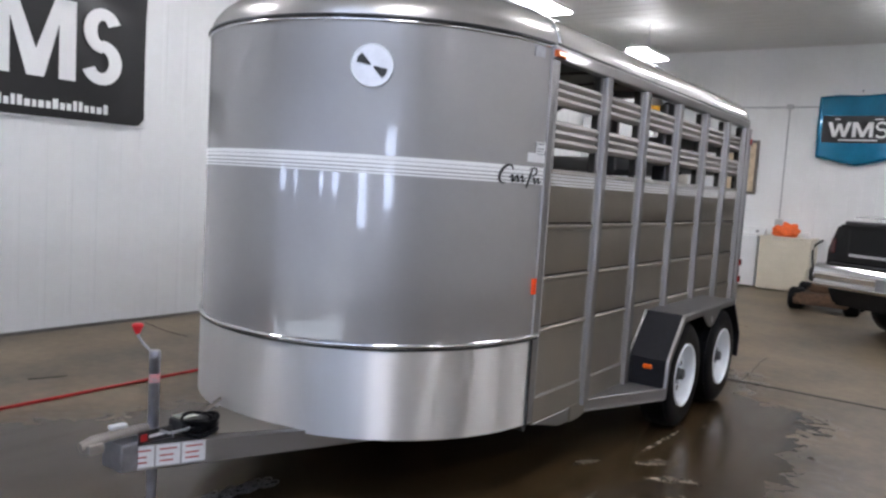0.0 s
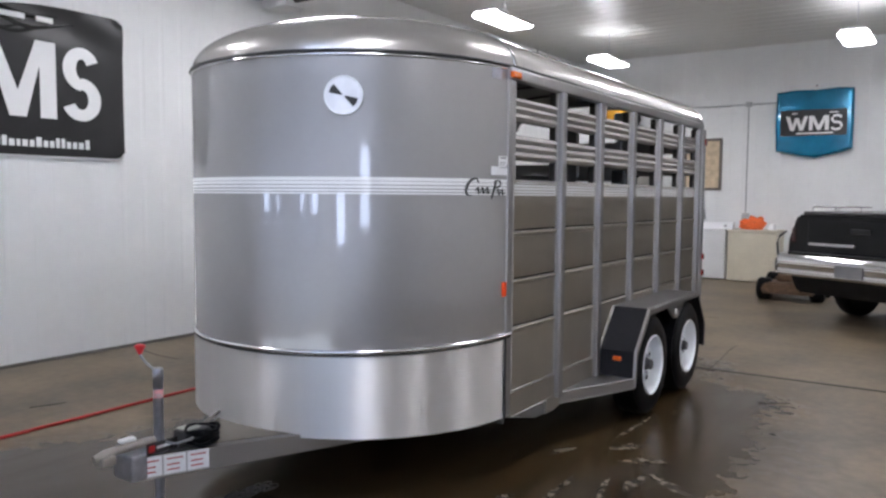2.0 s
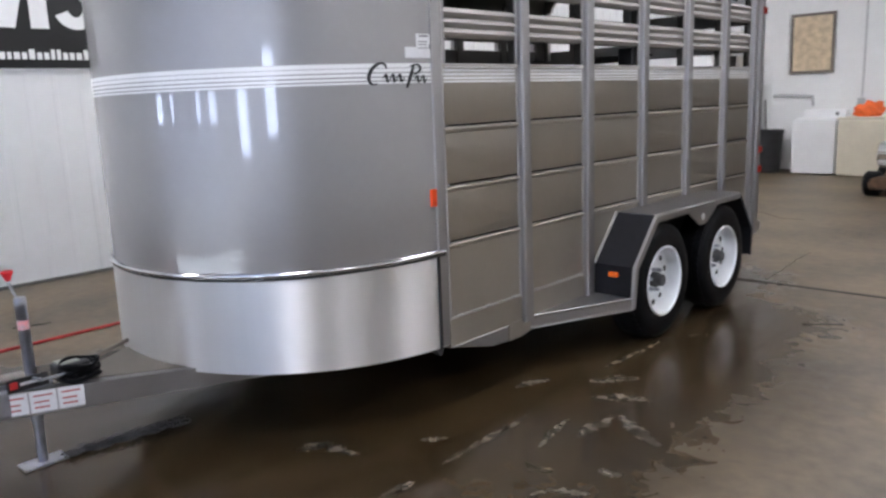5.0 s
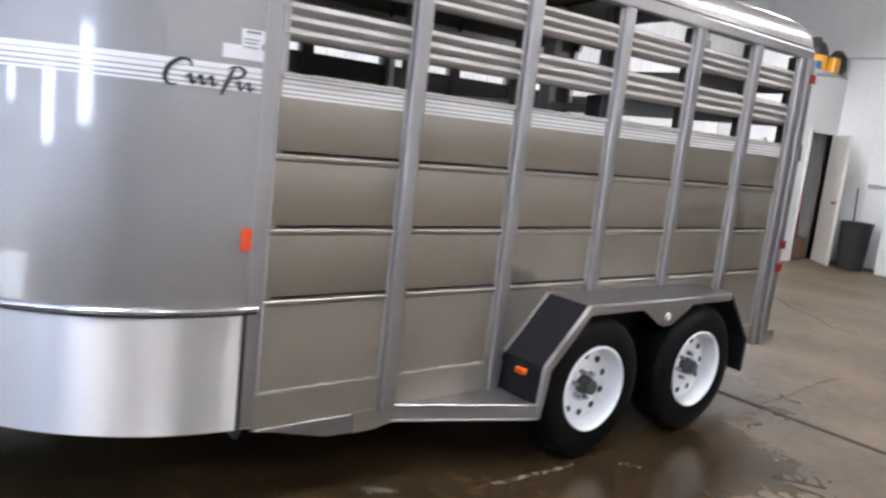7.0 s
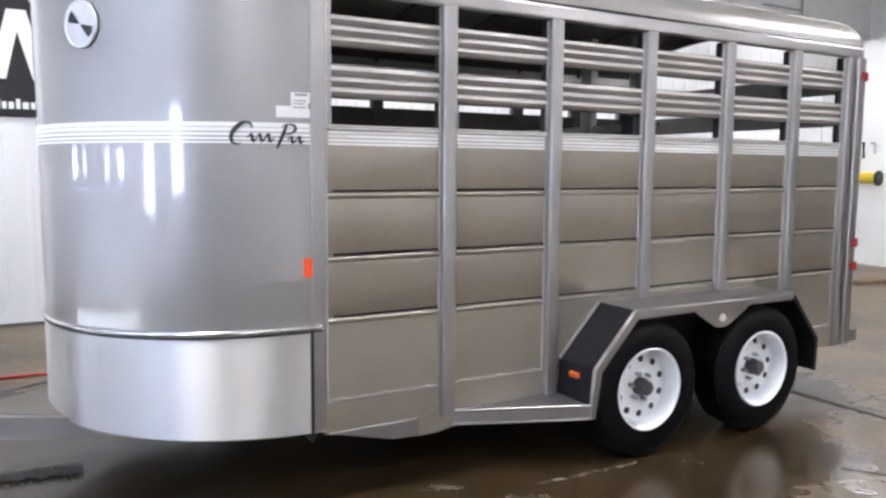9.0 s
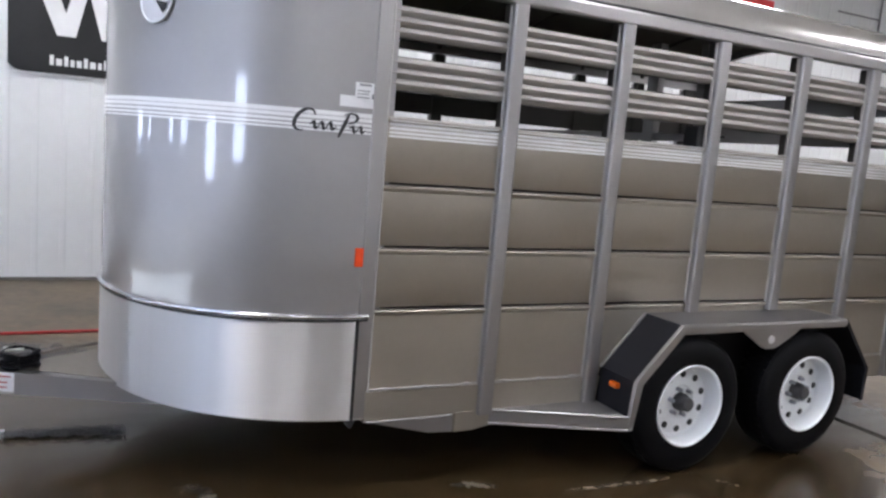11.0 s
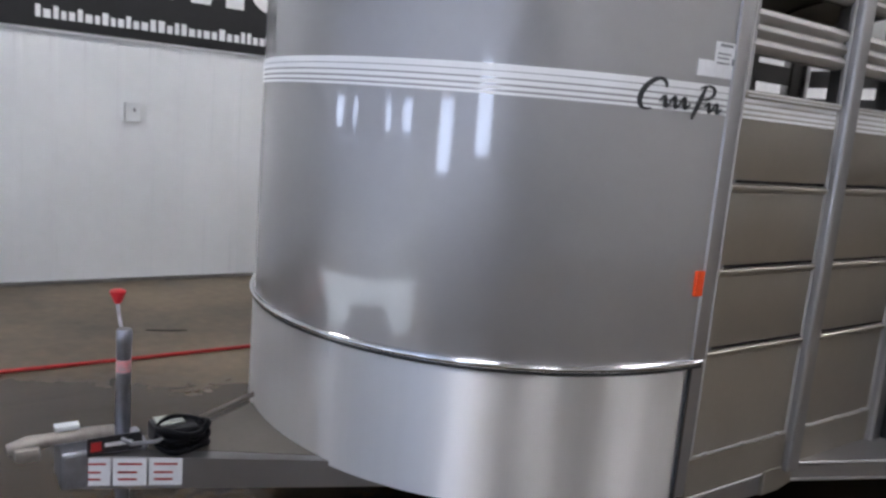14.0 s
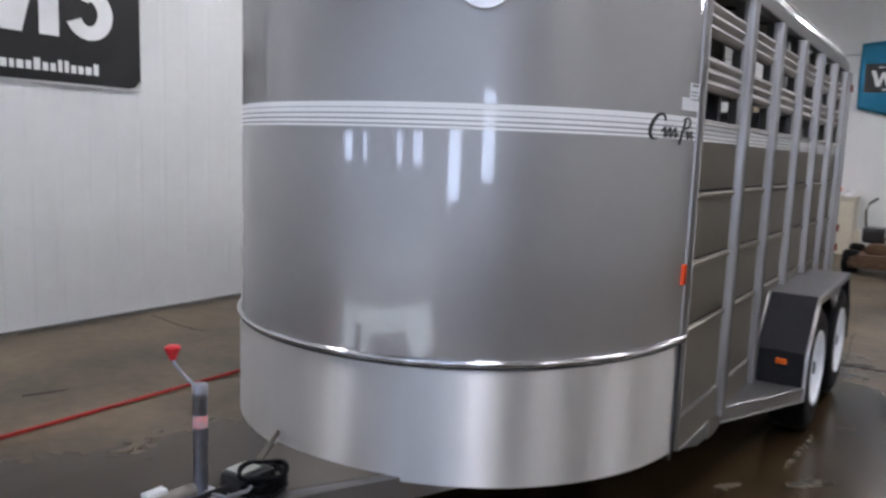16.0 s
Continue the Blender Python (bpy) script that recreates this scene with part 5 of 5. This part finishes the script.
part("case", boxed((0.10, 0.17, 0), (0.27, 0.36, 0.24), 0.04), YORANGE, vc)
part("bag", lathed([(0.12, 0), (0.16, 0.1), (0.14, 0.28), (0.06, 0.38), (0, 0.39)], Matrix.Translation((0.12, 0.52, 0)), 16), BLACK, vc, smooth=50)
wb = thing("foam_panel", (-6.35, BYY + 0.3, BH + 0.03), "stack of white foam sheets on the small room", "panel")
part("sheet", boxed((-0.35, -0.1, 0), (0.33, 0.5, 0.42), 0.01), WHITE, wb)
part("sheet", boxed((-0.30, -0.05, 0.425), (0.30, 0.45, 0.50), 0.01), WHITE, wb)
yr = thing("hose_reel", (-6.02, BYY - 0.09, 1.34), "yellow and black cord reel on the wall of the small room", "cord reel")
m90 = Matrix.Rotation(radians(90), 4, "Y")
part("drum", lathed([(0.07, -0.30), (0.085, -0.28), (0.085, 0.0), (0, 0.0)], m90, 20), YELLOW, yr, "yellow drum", smooth=40)
part("flange", lathed([(0.10, 0.0), (0.115, 0.005), (0.115, 0.03), (0.10, 0.04), (0.03, 0.04), (0, 0.03)], m90, 24), BLACK, yr, "black end flange", smooth=40)
part("bracket", boxed((-0.26, 0.05, -0.06), (-0.02, 0.09, 0.06), 0.005), GREY, yr)
hk = thing("wall_hook", (-6.16, BYY, 1.80), "dark bent metal hook on the small room's wall", "hook")
bm = bmesh.new()
sweep(bm, [(0, 0, 0.06), (0, -0.07, 0.07), (0.05, -0.085, 0.07), (0.07, -0.09, 0.05), (0.07, -0.09, -0.09)], 0.011, 8)
part("rod", bm, GREY, hk, smooth=50)

# flag-like banner and conduit on the west wall
fl = thing("wall_flag", (XW, 11.05, 3.62), "small red and white cloth banner high on the wall", "banner")
for z0, z1, m in ((-0.22, -0.04, REDP), (-0.04, 0.06, WHITE), (0.06, 0.23, REDP)):
    bm = bmesh.new()
    rows = [[(0.025 + 0.008 * math.sin(i * 1.1), -0.45 + 0.9 * i / 16, z) for i in range(17)] for z in (z0, z1)]
    sheet_solid(bm, rows, [[(x - 0.004, y, z) for x, y, z in r] for r in rows])
    part("stripe", bm, m, fl, smooth=50)
bm = bmesh.new()
sweep(bm, [(XW + 0.03, 13.72, 3.25), (XW + 0.03, 13.72, ZC)], 0.016, 8)
sweep(bm, [(XW + 0.03, 12.8, 3.92), (XW + 0.03, 13.70, 3.92)], 0.013, 8)
box(bm, (XW + 0.01, 13.66, 3.18), (XW + 0.06, 13.78, 3.30), 0.006)
tagged(part("conduit", bm, GREY, smooth=40), "dark electrical conduit on the ribbed wall", "conduit")

wa = thing("washing_machine", (-4.06, NW - 0.65, 0), "white enamel top-loading washing machine by the wall", "washing machine")
part("body", boxed((-0.34, -0.02, 0.03), (0.34, 0.62, 0.92), 0.02), APPL, wa)
part("lid", boxed((-0.30, 0.0, 0.92), (0.30, 0.42, 0.935), 0.006), APPL, wa)
bm = bmesh.new()
extrude(bm, [(0.46, 0.92), (0.62, 0.92), (0.62, 1.06), (0.56, 1.06)], "x", -0.34, 0.34)
cons = part("console", bm, APPL, wa)
part("knob", lathed([(0.03, 0), (0.026, 0.02), (0, 0.022)], Matrix.Translation((0.2, 0.51, 0.99)) @ Matrix.Rotation(radians(60), 4, "X"), 14), GREY, cons)
cr = thing("storage_chest", (-3.25, NW - 0.72, 0), "cream enamel chest cabinet by the wall", "chest")
part("body", boxed((-0.42, -0.03, 0.02), (0.42, 0.68, 0.90), 0.02), CREAM, cr)
part("lid", boxed((-0.425, -0.035, 0.905), (0.425, 0.69, 0.95), 0.012), CREAM, cr)
bm = bmesh.new()
bmesh.ops.create_icosphere(bm, subdivisions=3, radius=0.2)
for v in bm.verts:
    k = noise.fractal(v.co * 9, 1.0, 2.0, 3)
    v.co = Vector((v.co.x * 1.1, v.co.y * 0.8, max(-0.01, v.co.z * 0.75 + 0.08))) * (1 + 0.35 * k)
    v.co.z = max(0.0, v.co.z)
rg = part("orange_cloth_heap", bm, CLOTH, smooth=50)
rg.matrix_basis = pose(-3.3, NW - 0.4, 0.95)
tagged(rg, "heap of bright orange cloth on the chest", "cloth")
bm = bmesh.new()
bmesh.ops.create_icosphere(bm, subdivisions=2, radius=0.08)
for v in bm.verts:
    v.co = Vector((v.co.x, v.co.y, max(0, v.co.z + 0.03))) * (1 + 0.3 * noise.noise(v.co * 20))
rg = part("white_rag", bm, PAPER, smooth=50)
rg.matrix_basis = pose(-2.95, NW - 0.5, 0.95)
tagged(rg, "crumpled white and red rag on the chest", "cloth")

pc = thing("framed_print", (-4.35, NW - 0.02, 2.17), "dark framed yellowed print on the steel wall", "picture")
W2, H2 = 0.36, 0.50
bm = bmesh.new()
for lo, hi in (((-W2, -0.035, -H2), (-W2 + 0.05, 0, H2)), ((W2 - 0.05, -0.035, -H2), (W2, 0, H2)), ((-W2 + 0.05, -0.035, -H2), (W2 - 0.05, 0, -H2 + 0.05)), ((-W2 + 0.05, -0.035, H2 - 0.05), (W2 - 0.05, 0, H2))):
    box(bm, lo, hi, 0.005)
part("frame", bm, DARKWOOD, pc)
part("print", boxed((-W2 + 0.05, -0.02, -H2 + 0.05), (W2 - 0.05, -0.01, H2 - 0.05)), MAP, pc)

# conduit and switch box
bm = bmesh.new()
cyl(bm, (-6.8, NW - 0.03, 3.28), (-2.0, NW - 0.03, 3.28), 0.014, 8)
cyl(bm, (-3.53, NW - 0.03, 3.28), (-3.53, NW - 0.03, 1.25), 0.012, 8)
box(bm, (-3.58, NW - 0.07, 3.24), (-3.48, NW - 0.01, 3.33), 0.006)
box(bm, (-3.59, NW - 0.07, 1.10), (-3.47, NW - 0.01, 1.24), 0.006)
tagged(part("conduit", bm, CONDUIT, smooth=40), "grey electrical conduit with boxes on the wall", "conduit")

# the blue hood hung as a sign
hd = thing("hood_sign", (-2.42, NW - 0.05, 2.87), "glossy blue car hood hung on the wall with a black plate", "sign")
bm = bmesh.new()
outl = [(-0.61, 0.58), (-0.3, 0.61), (0.05, 0.595), (0.4, 0.62), (0.65, 0.60), (0.66, 0.0), (0.65, -0.46), (0.42, -0.53), (0.22, -0.58), (0.05, -0.615), (-0.18, -0.58), (-0.38, -0.53), (-0.60, -0.48), (-0.62, 0.0)]
n = len(outl)
rings = []
for s, dz in ((1.0, 0.0), (1.0, -0.05), (0.93, -0.09), (0.5, -0.115)):
    rings.append([bm.verts.new((u * s, dz, v * s)) for u, v in outl])
for a, b in zip(rings, rings[1:]):
    for k in range(n):
        bm.faces.new((a[k], a[(k + 1) % n], b[(k + 1) % n], b[k]))
bm.faces.new(rings[-1])
bm.faces.new(rings[0][::-1])
part("panel", bm, BLUE, hd, smooth=30)
part("black_plate", boxed((-0.52, -0.135, -0.22), (0.56, -0.12, 0.24), 0.01), BLACK, hd)
sweep_s = [(0.40 + 0.075 * math.cos(a), 0.062 + 0.062 * math.sin(a)) for a in [0.35 + 4.2 * i / 12 for i in range(13)]] + [(0.395 + 0.082 * math.cos(a), -0.058 + 0.066 * math.sin(a)) for a in [1.45 - 4.1 * i / 12 for i in range(13)]]
zig = [(-0.43, 0.13), (-0.365, 0.13), (-0.315, -0.035), (-0.275, 0.10), (-0.215, 0.10), (-0.175, -0.035), (-0.125, 0.13), (-0.06, 0.13), (-0.14, -0.125), (-0.20, -0.125), (-0.245, 0.02), (-0.29, -0.125), (-0.35, -0.125)]
zag = [(-0.045, -0.125), (-0.045, 0.13), (0.035, 0.13), (0.115, -0.04), (0.195, 0.13), (0.275, 0.13), (0.275, -0.125), (0.215, -0.125), (0.215, 0.045), (0.14, -0.125), (0.09, -0.125), (0.015, 0.045), (0.015, -0.125)]
for pts in (zig, zag, [(-0.25, -0.165), (0.35, -0.165), (0.35, -0.19), (-0.25, -0.19)], [(-0.33, 0.17), (-0.24, 0.17), (-0.24, 0.19), (-0.33, 0.19)], [(0.28, 0.17), (0.42, 0.17), (0.42, 0.19), (0.28, 0.19)]):
    bm = bmesh.new()
    extrude(bm, pts, "y", -0.139, -0.134)
    part("white_bar", bm, WHITE, hd)
bm = bmesh.new()
sweep(bm, [(u, -0.134, v) for u, v in sweep_s], 0.022, 8)
for v in bm.verts:
    v.co.y = -0.134 + (v.co.y + 0.134) * 0.15
part("curved_bar", bm, WHITE, hd)
part("hanger_bolt", lathed([(0.016, 0), (0.016, 0.05), (0.0, 0.05)], Matrix.Translation((0.05, -0.02, 0.67)) @ Matrix.Rotation(radians(90), 4, "X"), 10), GREY, hd)

DARKLENS = mat("dark_red_lens", (0.05, 0.004, 0.005), 0.15, vary=0.1, coat=0.6)
# ---- the black pickup and the mower ----
pk = thing("pickup_truck", (-1.09, 10.30, 0), "black pickup truck with a covered bed and a chrome rear bumper", "truck")
pk.matrix_basis = pose(-1.09, 10.30, 0, 0, 0, -29)
bm = bmesh.new()
extrude(bm, [(-0.95, 0.55), (-0.98, 0.80), (-0.97, 1.02), (-0.93, 1.20), (-0.87, 1.33), (0.87, 1.33), (0.93, 1.20), (0.97, 1.02), (0.98, 0.80), (0.95, 0.55), (0.85, 0.36), (-0.85, 0.36)], "y", 0.0, 3.4)
bmesh.ops.bevel(bm, geom=[e for e in bm.edges], offset=0.03, segments=2, affect="EDGES")
part("body", bm, CARBLACK, pk, smooth=40)
tg = part("tailgate", boxed((-0.70, -0.025, 0.84), (0.70, 0.03, 1.28), 0.02), CARBLACK, pk)
part("handle", boxed((-0.12, -0.045, 1.12), (0.12, -0.02, 1.18), 0.01), BLACK, tg)
part("chrome_strip", boxed((-0.66, -0.045, 0.955), (-0.06, -0.02, 0.995), 0.008), CHROME, tg, "chrome strip on the tailgate")
part("bed_cover", boxed((-0.80, 0.02, 1.325), (0.80, 1.9, 1.372), 0.02), BLACK, pk, "black bed cover")
for y0 in (0.12, 0.62):
    bm = bmesh.new()
    sweep(bm, [(-0.74, y0, 1.37), (-0.74, y0, 1.415), (-0.74, y0 + 0.03, 1.43), (-0.74, y0 + 0.40, 1.43), (-0.74, y0 + 0.43, 1.415), (-0.74, y0 + 0.43, 1.37)], 0.011, 8)
    sweep(bm, [(-0.70, y0, 1.43), (-0.30, y0, 1.43)], 0.010, 8)
    part("bed_rail", bm, CHROME, pk, "small chrome rail", smooth=50)
bm = bmesh.new()
extrude(bm, [(-0.03, 0.57), (-0.17, 0.58), (-0.21, 0.62), (-0.20, 0.70), (-0.215, 0.74), (-0.20, 0.82), (-0.17, 0.855), (-0.03, 0.86)], "x", -0.98, 0.98)
bmesh.ops.bevel(bm, geom=[e for e in bm.edges], offset=0.012, segments=2, affect="EDGES")
bump_bar = part("rear_bumper", bm, CHROME, pk, "chrome rear bumper", smooth=30)
part("step_pad", boxed((-0.85, -0.19, 0.86), (0.85, -0.05, 0.872), 0.004), BLACK, bump_bar)
part("number_plate", boxed((-0.17, -0.226, 0.62), (0.17, -0.216, 0.76), 0.004), GREY, pk)
for s in (-1, 1):
    part("tail_light", boxed((s * 0.90 - 0.03, -0.012, 0.98), (s * 0.90 + 0.03, 0.04, 1.16), 0.015), DARKLENS, pk)
    for y in (1.15, 2.75):
        wl = part("wheel", lathed([(0.2, -0.12), (0.34, -0.12), (0.37, -0.08), (0.37, 0.08), (0.34, 0.12), (0.2, 0.1), (0, 0.06)], Matrix.Translation((s * 0.80, y, 0.37)) @ Matrix.Rotation(radians(90 * s), 4, "Y"), 32), RUBBER, pk, smooth=40)
        part("rim", lathed([(0.20, 0.10), (0.19, 0.115), (0.15, 0.10), (0.05, 0.115), (0, 0.12)], Matrix.Translation((s * 0.80, y, 0.37)) @ Matrix.Rotation(radians(90 * s), 4, "Y"), 24), GREY, wl, smooth=40)
mw = thing("lawn_mower", (-2.25, 12.9, 0), "old rusty brown riding mower beside the truck", "mower")
bm = bmesh.new()
extrude(bm, [(-0.36, 0.10), (-0.38, 0.20), (-0.28, 0.27), (0.30, 0.29), (0.38, 0.22), (0.38, 0.10)], "y", -0.38, 0.36)
bmesh.ops.bevel(bm, geom=[e for e in bm.edges], offset=0.025, segments=2, affect="EDGES")
part("deck", bm, RUST, mw, smooth=40)
bm = bmesh.new()
extrude(bm, [(-0.20, 0.28), (-0.18, 0.38), (-0.10, 0.42), (0.36, 0.40), (0.42, 0.34), (0.42, 0.28)], "y", -0.26, 0.26)
bmesh.ops.bevel(bm, geom=[e for e in bm.edges], offset=0.04, segments=2, affect="EDGES")
part("hood", bm, RUST, mw, smooth=40)
for x, y, r in ((-0.33, -0.20, 0.165), (0.40, -0.20, 0.13), (-0.33, 0.50, 0.18), (0.40, 0.50, 0.18)):
    wl = part("wheel", lathed([(0.06, -0.10), (r - 0.03, -0.10), (r, -0.07), (r, 0.07), (r - 0.03, 0.10), (0.06, 0.10), (0, 0.08)], Matrix.Translation((x, y, r)) @ Matrix.Rotation(radians(90), 4, "Y"), 20), RUBBER, mw, smooth=40)
    part("hub", lathed([(0.075, 0.095), (0.07, 0.106), (0, 0.11)], Matrix.Translation((x, y, r)) @ Matrix.Rotation(radians(-90), 4, "Y"), 16), RUST, wl, smooth=40)
part("seat_block", boxed((-0.26, 0.1, 0.40), (0.2, 0.5, 0.62), 0.05), BLACK, mw, "worn black seat")
part("bracket", boxed((-0.33, 0.02, 0.40), (-0.27, 0.12, 0.58), 0.01), CREAM, mw)
bm = bmesh.new()
sweep(bm, [(-0.20, 0.1, 0.60), (-0.22, 0.1, 0.72), (-0.23, 0.1, 0.85), (-0.20, 0.1, 0.95), (-0.10, 0.1, 1.03)], 0.016, 8)
part("lever", bm, BLACK, mw, smooth=50)
bm = bmesh.new()
box(bm, (0, 0, 0), (0.6, 0.16, 0.05), 0.01)
pl = part("plank", bm, WOOD)
pl.matrix_basis = pose(-4.95, 12.2, 0, 0, 0, 80)
tagged(pl, "short weathered plank lying on the floor", "plank")
